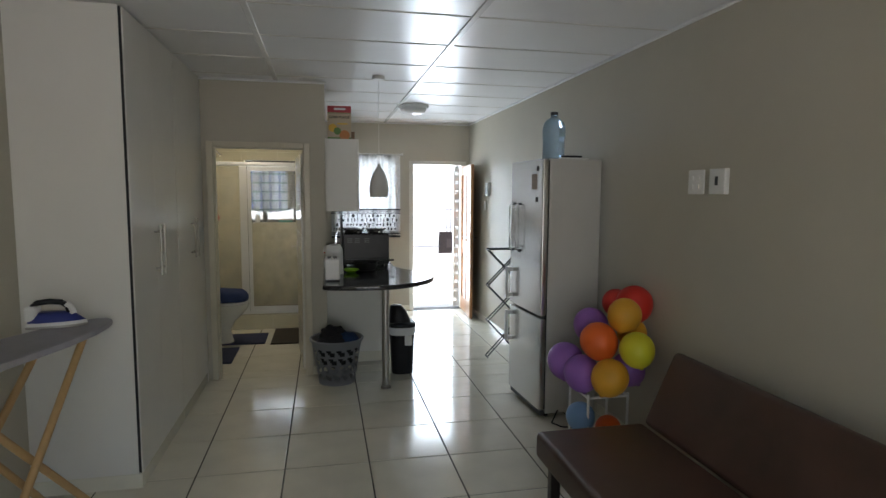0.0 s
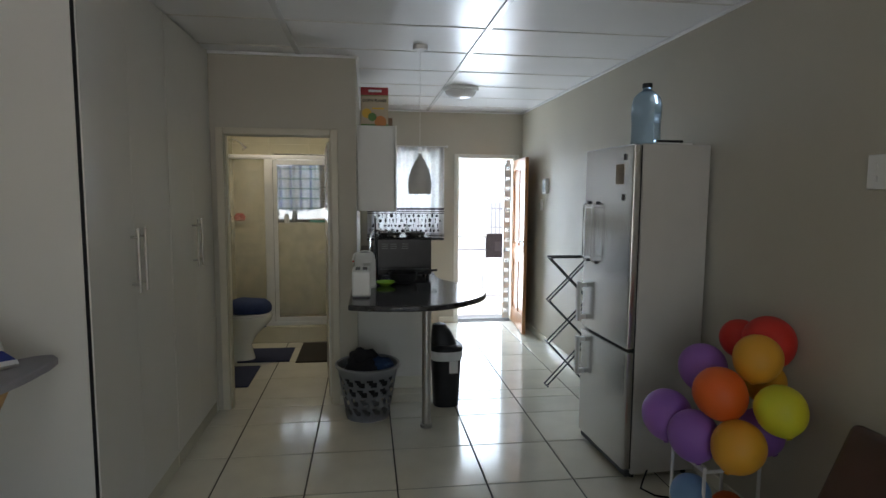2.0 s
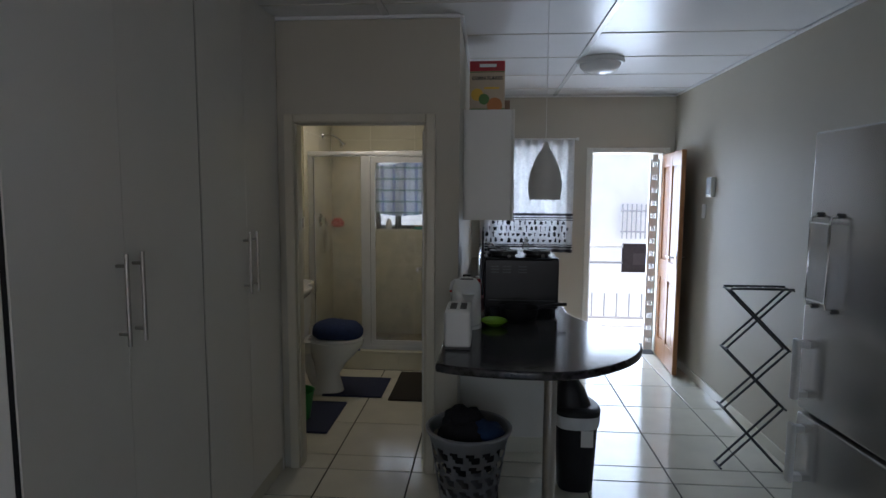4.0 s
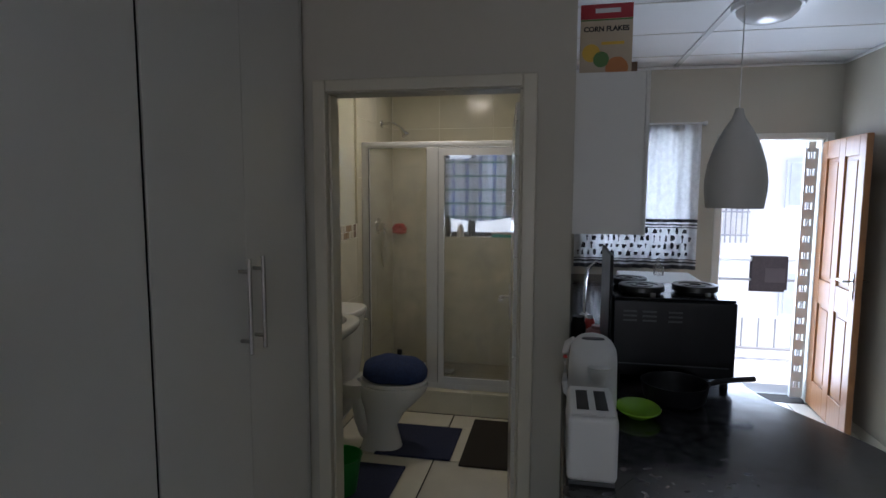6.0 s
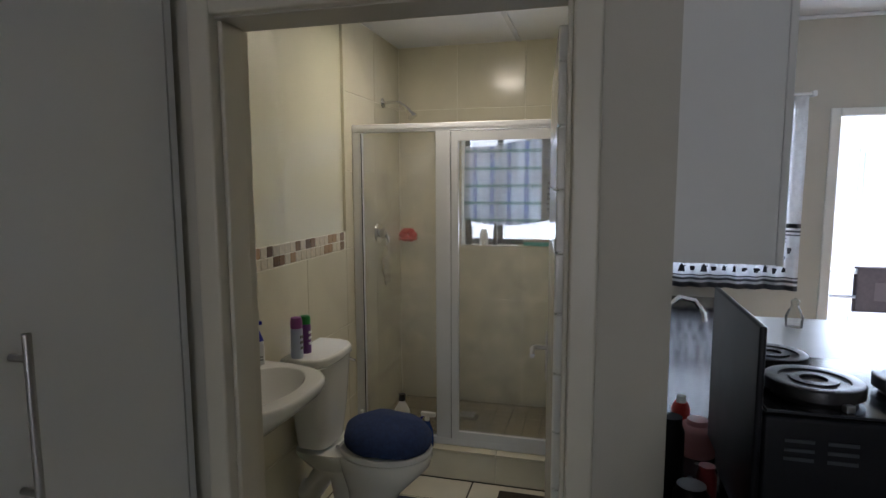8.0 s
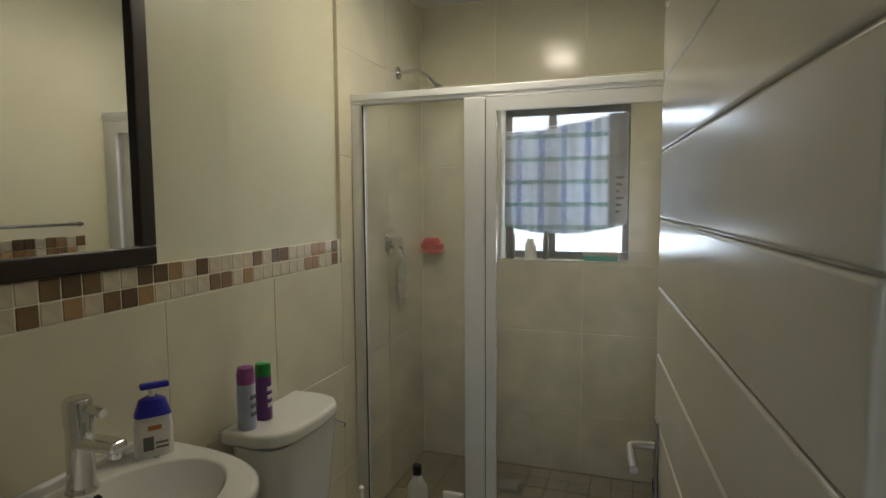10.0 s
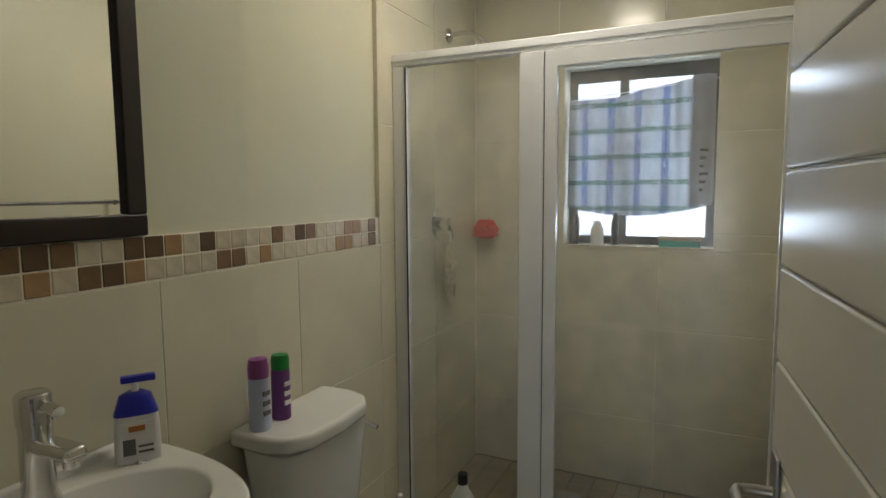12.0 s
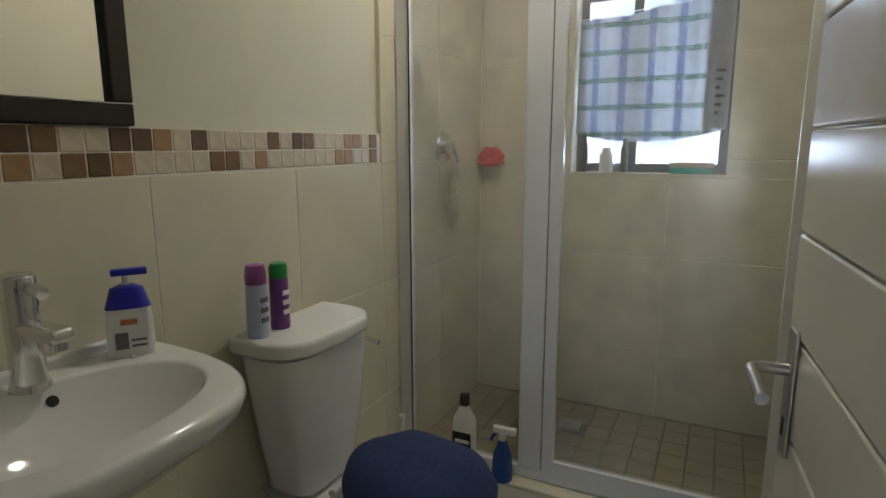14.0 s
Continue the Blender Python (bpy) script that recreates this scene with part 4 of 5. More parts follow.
# ---- basket, bin ----
bs = thing("laundry_basket", "grey plastic laundry basket full of dark clothes", "basket", at=pose(0.075, 4.76, 0))
shell = bmesh.new()
NB, NH = 90, 20
pr = lambda k: 0.155 + 0.06 * k / NH
g = [[shell.verts.new((pr(k) * math.cos(2 * math.pi * i / NB), pr(k) * math.sin(2 * math.pi * i / NB), 0.012 + 0.36 * k / NH)) for i in range(NB)] for k in range(NH + 1)]
for k in range(NH):
    for i in range(NB):
        band, inside = divmod(k - 2, 4)
        slant = (i + (k - 2) + 3 * band) % 6
        if 2 <= k <= 17 and inside < 3 and slant < (4 if inside == 1 else 3):
            continue
        shell.faces.new((g[k][i], g[k][(i + 1) % NB], g[k + 1][(i + 1) % NB], g[k + 1][i]))
bmesh.ops.solidify(shell, geom=shell.faces[:], thickness=0.004)
part("shell", shell, BASKET, bs)
part("bottom", turned([(0, 0.0), (0.154, 0.0), (0.157, 0.014), (0, 0.014)]), BASKET, bs)
part("rim", turned([(0.214, 0.37), (0.230, 0.372), (0.232, 0.385), (0.222, 0.392), (0.212, 0.388), (0.212, 0.37)], 48, None, False), BASKET, bs)


def heap(rx, ry, z0, h, seed, material, name, parent, at=(0, 0)):
    bm = bmesh.new()
    bmesh.ops.create_icosphere(bm, subdivisions=4, radius=1)
    for v in bm.verts:
        n_ = noise.noise(v.co * 2.1 + Vector((seed, 0, 0))) * 0.32 + noise.noise(v.co * 5 + Vector((0, seed, 0))) * 0.10
        v.co = Vector((at[0] + v.co.x * rx * (1 + n_ * 0.5), at[1] + v.co.y * ry * (1 + n_ * 0.5), z0 + v.co.z * h * (1 + n_)))
    return part(name, bm, material, parent)


lc = thing("laundry", "heap of dark clothes in the laundry basket", "clothes", at=pose(0.075, 4.76, 0))
heap(0.165, 0.165, 0.29, 0.16, 1, LAUNDRY, "garment", lc)
heap(0.09, 0.07, 0.375, 0.06, 5, NAVY, "blue_garment", lc, (0.10, -0.06))
heap(0.10, 0.09, 0.40, 0.085, 9, LAUNDRY, "dark_garment", lc, (-0.04, 0.02))
bn = thing("kitchen_bin", "black plastic dome-lid bin with white bag", "bin", at=pose(0.665, 4.93, 0))
part("body", loft([oval(0, 0, 0.095, 0.10, 0.0, power=3), oval(0, 0, 0.115, 0.12, 0.42, power=3)]), BLACKP, bn)
part("bag", loft([oval(0, 0, 0.118, 0.123, 0.36, power=3), oval(0, 0, 0.123, 0.128, 0.385, power=3), oval(0, 0, 0.125, 0.13, 0.43, power=3)]), BAG, bn, "white bin bag folded over the edge")
part("collar", loft([oval(0, 0, 0.124, 0.13, 0.43, power=3), oval(0, 0, 0.126, 0.132, 0.455, power=3), oval(0, 0, 0.10, 0.11, 0.475, power=3)]), BLACKP, bn)
part("flap", loft([oval(-0.02, 0, 0.10, 0.10, 0.47, power=2.6), oval(-0.035, 0, 0.075, 0.085, 0.56, power=2.6), oval(-0.05, 0, 0.05, 0.06, 0.615), oval(-0.055, 0, 0.02, 0.03, 0.625)]), BLACKP, bn)
part("label", brick(0.01, 0.075, -0.1265, -0.1235, 0.27, 0.36), WHITE, bn, "white and grey paper label")

# ---- sofa ----
so = thing("sleeper_couch", "dark brown leatherette sleeper couch against the wall", "couch")
part("seat", soft(boxes((1.02, 1.62, 0.35, 2.47, 0.29, 0.43)), 0.03, 4), LEATHER, so)
back = soft(boxes((-0.07, 0.07, 0.35, 2.47, 0, 0.42)), 0.03, 4)
back.transform(pose(1.68, 0, 0.395, 0, 24, 0))
part("backrest", back, LEATHER, so)
part("frame", brick(1.10, 1.78, 0.45, 2.38, 0.23, 0.29, 0.01), BLACKP, so)
for x in (1.09, 1.7):
    for y in (0.45, 2.38):
        part("leg", brick(x - 0.025, x + 0.025, y - 0.025, y + 0.025, 0, 0.29, 0.006), DARKWOOD, so)

# ---- balloons on a little white stand ----
st = thing("plant_stand", "white metal stand behind the couch holding balloons", "stand", at=pose(1.66, 3.05, 0))
for x in (-0.13, 0.13):
    for y in (-0.13, 0.13):
        part("leg", rods([((x, y, 0), (x, y, 0.42))], 0.008), WHITE, st)
part("ring", rods([((-0.13, -0.13, 0.40), (0.13, -0.13, 0.40)), ((0.13, -0.13, 0.40), (0.13, 0.13, 0.40)), ((0.13, 0.13, 0.40), (-0.13, 0.13, 0.40)), ((-0.13, 0.13, 0.40), (-0.13, -0.13, 0.40))], 0.008), WHITE, st)
part("ring", rods([((-0.13, -0.13, 0.14), (0.13, 0.13, 0.14)), ((0.13, -0.13, 0.14), (-0.13, 0.13, 0.14))], 0.006), WHITE, st)


def latex(name, c):
    m = mat(name, c, 0.48, 0, 0.04)
    m.node_tree.nodes["Principled BSDF"].inputs["Subsurface Weight"].default_value = 0.15
    m.node_tree.nodes["Principled BSDF"].inputs["Subsurface Radius"].default_value = (0.05, 0.03, 0.02)
    return m


LATEX = {"purple": latex("latex_purple", (0.31, 0.13, 0.48)), "red": latex("latex_red", (0.60, 0.03, 0.02)), "orange": latex("latex_orange", (0.80, 0.14, 0.02)),
         "gold": latex("latex_gold", (0.74, 0.36, 0.03)), "yellow": latex("latex_yellow", (0.66, 0.62, 0.03)), "blue": latex("latex_blue", (0.20, 0.36, 0.62))}


def balloon(colour, x, y, z, r):
    b = thing("balloon", colour + " round latex balloon in a cluster", "balloon", "balloon cluster", at=pose(x, y, z, 150, 20 * math.sin(x * 90), 40 * math.cos(y * 70)))
    part("skin", turned([(0.0, -r * 1.02)] + [(r * math.sin(a), -r * math.cos(a) * (1.0 if a < 1.57 else 1.12)) for a in [0.15 * k for k in range(1, 20)]] + [(0.008, r * 1.16), (0.012, r * 1.20), (0.0, r * 1.2)], 36), LATEX[colour], b)


for row in (("gold", 1.62, 2.83, 0.555, 0.108), ("orange", 1.60, 2.95, 0.745, 0.112), ("yellow", 1.745, 2.76, 0.735, 0.10), ("red", 1.857, 3.0, 0.955, 0.112), ("purple", 1.50, 3.20, 0.56, 0.115),
            ("purple", 1.53, 3.02, 0.53, 0.11), ("gold", 1.75, 2.92, 0.905, 0.10), ("blue", 1.52, 3.0, 0.26, 0.088), ("red", 1.80, 3.12, 0.94, 0.088), ("purple", 1.66, 3.18, 0.79, 0.11),
            ("gold", 1.85, 3.0, 0.77, 0.09), ("purple", 1.80, 2.95, 0.56, 0.10), ("orange", 1.72, 3.02, 0.16, 0.08), ("red", 1.78, 2.84, 0.10, 0.075)):
    balloon(*row)
fcab = thing("cable", "thin black fridge cable on the floor", "cable")
part("flex", tube([(1.64, 3.63, 0.05), (1.59, 3.58, 0.008), (1.55, 3.52, 0.006), (1.59, 3.44, 0.006), (1.68, 3.40, 0.006), (1.80, 3.38, 0.006)], 0.005), BLACKP, fcab)

# ---- ironing board and iron ----
ib = thing("ironing_board", "grey covered ironing board on crossed wooden legs", "ironing board", at=pose(-1.13, 3.04, 0, 0, 0, 252))
half = [(0, 0.0), (0.03, 0.05), (0.10, 0.085), (0.25, 0.13), (0.45, 0.16), (0.75, 0.17), (1.15, 0.17)]
outline = [(x, w) for x, w in half] + [(x, -w) for x, w in reversed(half[1:])]
part("board", slab(outline, 0.945, 0.975, 0.006), mat("grey_board_cover", (0.34, 0.33, 0.36), 0.6, 0, 0.08, 12, 0.3, 200), ib)
for y in (-0.10, 0.10):
    part("leg", rods([((0.30, y, 0.945), (1.0, y * 1.6, 0.012))], 0.017, 8), BOARDWOOD, ib)
    part("leg", rods([((1.0, y * 0.7, 0.945), (0.22, y * 1.4, 0.012))], 0.017, 8), BOARDWOOD, ib)
part("crossbar", rods([((0.22, -0.16, 0.015), (0.22, 0.16, 0.015)), ((1.0, -0.18, 0.015), (1.0, 0.18, 0.015))], 0.015, 8), BOARDWOOD, ib)
ir = thing("iron", "blue and white steam iron on the board", "iron", at=pose(-1.29, 2.86, 0.976, 0, 0, 8))
sole = [(0.13, 0), (0.09, 0.03), (0.02, 0.05), (-0.08, 0.055), (-0.12, 0.045), (-0.12, -0.045), (-0.08, -0.055), (0.02, -0.05), (0.09, -0.03)]
part("soleplate", slab(sole, 0, 0.012, 0.002), STEEL, ir)
part("skirt", loft([[(x, y, 0.012) for x, y in sole], [(x * 0.95, y * 0.92, 0.028) for x, y in sole]]), WHITE, ir)
part("body", loft([[(x * 0.94, y * 0.9, 0.028) for x, y in sole], [(x * 0.75 - 0.015, y * 0.75, 0.06) for x, y in sole], [(x * 0.5 - 0.03, y * 0.5, 0.075) for x, y in sole]]), IRONBLUE, ir)
part("heel", brick(-0.125, -0.07, -0.042, 0.042, 0.03, 0.105, 0.012), WHITE, ir)
part("handle", tube([(-0.10, 0, 0.098), (-0.08, 0, 0.118), (-0.03, 0, 0.124), (0.02, 0, 0.118), (0.045, 0, 0.10), (0.055, 0, 0.07)], 0.014), BLACKP, ir)
part("front_post", tube([(0.04, 0, 0.11), (0.06, 0, 0.09), (0.07, 0, 0.06)], 0.016), WHITE, ir)

# ---- bathroom: shower ----
sy = 6.95
kb = structure("shower_kerb", boxes((BL, BR - 0.012, sy - 0.07, sy + 0.05, 0, 0.162)), LGROUT, "tiled shower kerb", "kerb")
for a, b in ((BL + 0.002, -1.10), (-1.096, -0.635), (-0.631, BR - 0.014)):
    part("tile", brick(a, b, sy - 0.078, sy - 0.07, 0.004, 0.16, 0.002), WTILE, kb)
    part("tile", brick(a, b, sy - 0.079, sy + 0.05, 0.162, 0.172, 0.003), WTILE, kb)
shf = structure("shower_floor", boxes((BL, BR - 0.012, sy + 0.05, BATHFAR, 0, 0.1165)), SGROUT, "mosaic tiled shower floor", "floor")
sh = thing("shower_enclosure", "white aluminium framed glass shower screen, closed", "shower")
SX0, SX1, Z0, Z1 = BL + 0.002, BR - 0.014, 0.173, 1.985
for nm, r in (("top_rail", (SX0, SX1, sy - 0.02, sy + 0.02, Z1 - 0.045, Z1)), ("bottom_rail", (SX0, SX1, sy - 0.02, sy + 0.02, Z0, Z0 + 0.04)), ("side_post", (SX0, SX0 + 0.055, sy - 0.018, sy + 0.018, Z0 + 0.04, Z1 - 0.045)),
              ("side_post", (SX1 - 0.05, SX1, sy - 0.018, sy + 0.018, Z0 + 0.04, Z1 - 0.045)), ("mid_post", (-0.985, -0.90, sy - 0.022, sy + 0.02, Z0 + 0.04, Z1 - 0.045))):
    part(nm, brick(*r, 0.004), ALU, sh)
part("top_groove", brick(SX0, SX1, sy - 0.024, sy - 0.019, Z1 - 0.028, Z1 - 0.018), ALU, sh)
sd = part("shower_door", boxes((-0.895, -0.855, sy - 0.03, sy - 0.004, Z0 + 0.043, Z1 - 0.05), (SX1 - 0.09, SX1 - 0.052, sy - 0.03, sy - 0.004, Z0 + 0.043, Z1 - 0.05),
                               (-0.855, SX1 - 0.09, sy - 0.03, sy - 0.004, Z0 + 0.043, Z0 + 0.09), (-0.855, SX1 - 0.09, sy - 0.03, sy - 0.004, Z1 - 0.10, Z1 - 0.05)), ALU, sh)
pa = part("pane", brick(-0.857, SX1 - 0.088, sy - 0.019, sy - 0.015, Z0 + 0.088, Z1 - 0.098), SHOWERGLASS, sd)
pb = part("pane", brick(SX0 + 0.053, -0.983, sy - 0.003, sy + 0.001, Z0 + 0.038, Z1 - 0.043), SHOWERGLASS, sh)
pa.visible_shadow = pb.visible_shadow = False
for nm, x in (("seal", -0.8975), ("seal", SX0 + 0.056)):
    part(nm, brick(x - 0.0015, x + 0.0015, sy - 0.0235, sy - 0.018, Z0 + 0.045, Z1 - 0.05), BLACKP, sh)
hd = thing("wall_shower", "chrome shower arm and head on the tiled wall", "shower", at=pose(BL, 7.43, 2.17))
part("flange", turned([(0, 0), (0.032, 0), (0.028, 0.008), (0, 0.012)], 28, pose(0.002, 0, 0, 0, 90, 0)), CHROME, hd)
part("arm", tube([(0, 0, 0), (0.06, 0, 0.005), (0.11, 0, 0), (0.15, 0, -0.025), (0.17, 0, -0.045)], 0.010), CHROME, hd)
part("head", turned([(0.014, 0), (0.016, 0.03), (0.034, 0.06), (0.034, 0.07), (0, 0.07)], 24, pose(0.165, 0, -0.04, 0, 145, 0)), CHROME, hd)
mx = thing("shower_mixer", "round chrome shower mixer on the tiled wall", "mixer", at=pose(BL + 0.001, 7.32, 1.345))
part("plate", turned([(0, 0), (0.068, 0), (0.064, 0.008), (0.03, 0.014), (0.03, 0.05), (0, 0.052)], 36, pose(0, 0, 0, 0, 90, 0)), CHROME, mx)
part("lever", tube([(0.045, 0, 0), (0.055, 0.01, -0.02), (0.06, 0.02, -0.06)], 0.008), CHROME, mx)
lf = thing("bath_sponge", "cream mesh bath sponge hanging from the mixer", "sponge", at=pose(BL + 0.05, 7.34, 1.08))
heap(0.03, 0.045, 0.06, 0.12, 3, mat("cream_mesh", (0.6, 0.55, 0.42), 0.9, 0, 0.3, 60, 1.0, 160), "mesh", lf)
part("string", rods([((0, 0, 0.15), (0.0, -0.01, 0.27))], 0.003, 6), WHITE, lf)
sd2 = thing("soap_dish", "red flower-shaped soap holder on the shower wall", "soap dish", at=pose(-1.408, BATHFAR - 0.002, 1.30))
petal = bmesh.new()
for k in range(6):
    a = k * math.pi / 3
    bmesh.ops.create_uvsphere(petal, u_segments=14, v_segments=8, radius=0.03, matrix=pose(0.036 * math.cos(a), -0.034, 0.028 * math.sin(a)) @ Matrix.Diagonal((1.1, 0.7, 0.8, 1)))
part("flower", petal, RED, sd2)
part("tray", brick(-0.06, 0.06, -0.07, 0.001, -0.035, -0.022, 0.004), RED, sd2)
dr = thing("floor_drain", "small square steel shower drain", "drain", at=pose(-0.93, 7.5, 0.121))
part("grate", brick(-0.05, 0.05, -0.05, 0.05, 0, 0.004, 0.001), STEEL, dr)

# towel over the window, things on the sill
tcw = thing("window_towel", "white, blue and green checked tea towel over the bathroom window", "towel")


def drape(x, z):
    return 7.815 + 0.010 * math.sin(x * 31 + z * 4) + 0.006 * math.sin(x * 75)


def sag(bm):
    for v in bm.verts:
        if v.co.z < 1.5:
            u = (v.co.x + 0.74) / 0.3
            v.co.z += (1.5 - v.co.z) * 0.30 * u * u
    return bm


TX0, TX1, TZ0, TZ1 = -1.022, -0.40, 1.37, 1.905


def sloped(bm):
    """The top edge climbs towards the tied corner."""
    for v in sag(bm).verts:
        k = (v.co.z - 1.4) / 0.5
        if k > 0:
            v.co.z += k * (0.052 * (v.co.x + 1.022) / 0.62 - 0.012 * math.sin((v.co.x + 1.022) * 9))
    return bm


part("cloth", sloped(hung(TX0, TX1, TZ0, TZ1, 0, 90, 40, drape)), CHECK, tcw)
part("corner_fold", sloped(hung(-0.49, -0.395, 1.385, 1.915, -0.026, 18, 30, drape)), TOWELW, tcw, "plain towel corner with faded lettering bars")
for k in range(6):
    w = 0.016 + 0.010 * (k % 3)
    part("print_bar", hung(-0.45, -0.45 + w, 1.48 + k * 0.034, 1.492 + k * 0.034, -0.029, 3, 2, drape), STRIPE, tcw)
part("tension_wire", rods([((WX0, 7.82, 1.905), (WX1, 7.82, 1.962))], 0.002, 6), WHITE, tcw)
for nm, lb, x, r, h, m_ in (("shampoo_bottle", "dark shampoo bottle on the window sill", -0.985, 0.022, 0.17, BLACKP), ("lotion_bottle", "white lotion bottle on the window sill", -0.88, 0.03, 0.11, WHITE), ("razor", "dark bottle on the window sill", -0.80, 0.016, 0.15, DARKG)):
    t_ = thing(nm, lb, "bottle", at=pose(x, 7.80, WZ0 + 0.012))
    part("body", turned([(0, 0), (r, 0), (r, h * 0.7), (r * 0.6, h * 0.82), (r * 0.6, h), (0, h)], 20), m_, t_)
br = thing("scrubbing_brush", "teal bristle scrubbing brush on the window sill", "brush", at=pose(-0.52, 7.80, WZ0 + 0.012))
part("bristles", brick(-0.085, 0.085, -0.022, 0.022, 0, 0.028, 0.002), TEAL, br)
part("back", brick(-0.09, 0.09, -0.026, 0.026, 0.028, 0.048, 0.006), mat("brush_wood", (0.5, 0.42, 0.32), 0.5), br)
for nm, lb, x, h, mb, mc in (("cleaner_bottle", "white cleaner bottle with dark label and cap on the kerb", -1.18, 0.29, WHITE, BLACKP),):
    t_ = thing(nm, lb, "bottle", at=pose(x, 6.895, 0.1725))
    part("body", loft([oval(0, 0, 0.042, 0.028, 0, power=3), oval(0, 0, 0.042, 0.028, h * 0.68, power=3), oval(0, 0, 0.018, 0.016, h * 0.84), oval(0, 0, 0.017, 0.015, h * 0.87)]), mb, t_)
    part("cap", turned([(0, h * 0.87), (0.019, h * 0.87), (0.018, h), (0, h)], 20), mc, t_)
    lab = part("label", brick(-0.036, 0.036, -0.0305, -0.0285, 0.03, 0.155), BLACKP, t_)
    for k in range(3):
        part("print_bar", brick(-0.025, 0.02 + 0.005 * k, -0.0318, -0.0308, 0.055 + k * 0.03, 0.068 + k * 0.03), WHITE, lab)
sp = thing("spray_bottle", "blue trigger spray bottle with white nozzle on the kerb", "bottle", at=pose(-1.03, 6.89, 0.1725))
part("body", turned([(0, 0), (0.036, 0), (0.038, 0.03), (0.034, 0.09), (0.018, 0.135), (0.014, 0.15)], 24), mat("blue_spray_plastic", (0.02, 0.06, 0.25), 0.2), sp)
part("nozzle", soft(boxes((-0.035, 0.05, -0.012, 0.012, 0.175, 0.20), (-0.012, 0.012, -0.012, 0.012, 0.148, 0.176)), 0.004), WHITE, sp)
part("trigger", tube([(-0.02, 0, 0.176), (-0.035, 0, 0.16), (-0.045, 0, 0.14)], 0.006), COBALT, sp)

# ---- toilet ----
wc = thing("toilet", "white ceramic close-coupled toilet", "toilet", at=pose(BL, 6.272, 0))
part("pan", loft([oval(0.35, 0, 0.135, 0.10, 0.0, power=2.6), oval(0.35, 0, 0.125, 0.092, 0.05), oval(0.35, 0, 0.10, 0.075, 0.15), oval(0.37, 0, 0.13, 0.095, 0.24), oval(0.40, 0, 0.18, 0.14, 0.32), oval(0.42, 0, 0.215, 0.165, 0.38), oval(0.42, 0, 0.23, 0.18, 0.42), oval(0.42, 0, 0.225, 0.178, 0.435)]), CERAMIC, wc)
part("shelf", loft([oval(0.16, 0, 0.10, 0.075, 0.33, power=3), oval(0.15, 0, 0.125, 0.115, 0.39, power=4), oval(0.15, 0, 0.14, 0.135, 0.425, power=4), oval(0.15, 0, 0.14, 0.135, 0.436, power=4)]), CERAMIC, wc)
part("trap", tube([(0.30, 0, 0.05), (0.25, 0, 0.10), (0.22, 0, 0.18), (0.21, 0, 0.25), (0.19, 0, 0.30), (0.15, 0, 0.31), (0.09, 0, 0.25), (0.05, 0, 0.19), (0.002, 0, 0.18)], 0.055, 20), CERAMIC, wc)
part("cistern", loft([oval(0.10, 0, 0.08, 0.118, 0.452, power=4), oval(0.105, 0, 0.088, 0.15, 0.60, power=4), oval(0.105, 0, 0.098, 0.18, 0.80, power=4), oval(0.105, 0, 0.10, 0.185, 0.844, power=4)]), CERAMIC, wc)
lid_pts = [(0.006, -0.193), (0.12, -0.193), (0.18, -0.172), (0.215, -0.12), (0.225, 0), (0.215, 0.12), (0.18, 0.172), (0.12, 0.193), (0.006, 0.193)]
part("cistern_lid", slab(lid_pts, 0.846, 0.892, 0.014), CERAMIC, wc)
part("flush_lever", tube([(0.12, 0.178, 0.79), (0.12, 0.205, 0.79), (0.15, 0.215, 0.785), (0.19, 0.216, 0.775)], 0.007), CHROME, wc)
part("seat", loft([oval(0.43, 0, 0.212, 0.175, 0.437), oval(0.43, 0, 0.218, 0.18, 0.452), oval(0.43, 0, 0.212, 0.175, 0.462)]), WHITE, wc)
cov = loft([oval(0.44, 0, 0.185, 0.155, 0.464), oval(0.44, 0, 0.205, 0.172, 0.480), oval(0.44, 0, 0.206, 0.172, 0.51), oval(0.435, 0, 0.192, 0.158, 0.545), oval(0.43, 0, 0.158, 0.126, 0.575), oval(0.42, 0, 0.10, 0.08, 0.592), oval(0.415, 0, 0.02, 0.02, 0.598)])
for v in cov.verts:
    v.co.z += 0.014 * noise.noise(v.co * 11) + 0.004 * noise.noise(v.co * 40)
part("lid_cover", cov, BLUECLOTH, wc, "dark blue towelling lid cover")
part("hinge", rods([((0.225, -0.08, 0.46), (0.225, 0.08, 0.46))], 0.012), WHITE, wc)
for nm, lb, y, hgt, r, mb, mc in (("air_freshener", "lavender air freshener can with violet cap", -0.155, 0.185, 0.026, LABELBLUE, VIOLETCAP), ("air_freshener", "purple air freshener can with green cap", -0.075, 0.175, 0.024, PURPLEP, DULLGREEN)):
    t_ = thing(nm, lb, "spray can", at=pose(BL + 0.075, 6.275 + y, 0.8925))
    part("can", turned([(0, 0), (r, 0), (r + 0.001, 0.004), (r, 0.13), (r * 0.95, 0.135)], 24), mb, t_)
    part("cap", turned([(r * 0.98, 0.134), (r * 1.0, 0.16), (r * 0.85, hgt - 0.004), (0, hgt)], 24), mc, t_)
    for k in range(3):
        part("print_bar", brick(r - 0.003, r + 0.0012, -0.012, 0.010, 0.04 + 0.025 * k, 0.052 + 0.025 * k), WHITE if mb is PURPLEP else LABELGREY, t_)

# ---- basin ----
ba = thing("wash_basin", "white ceramic wall-hung wash basin", "basin", at=pose(BL + 0.001, 5.575, 0))
BZ = 0.962


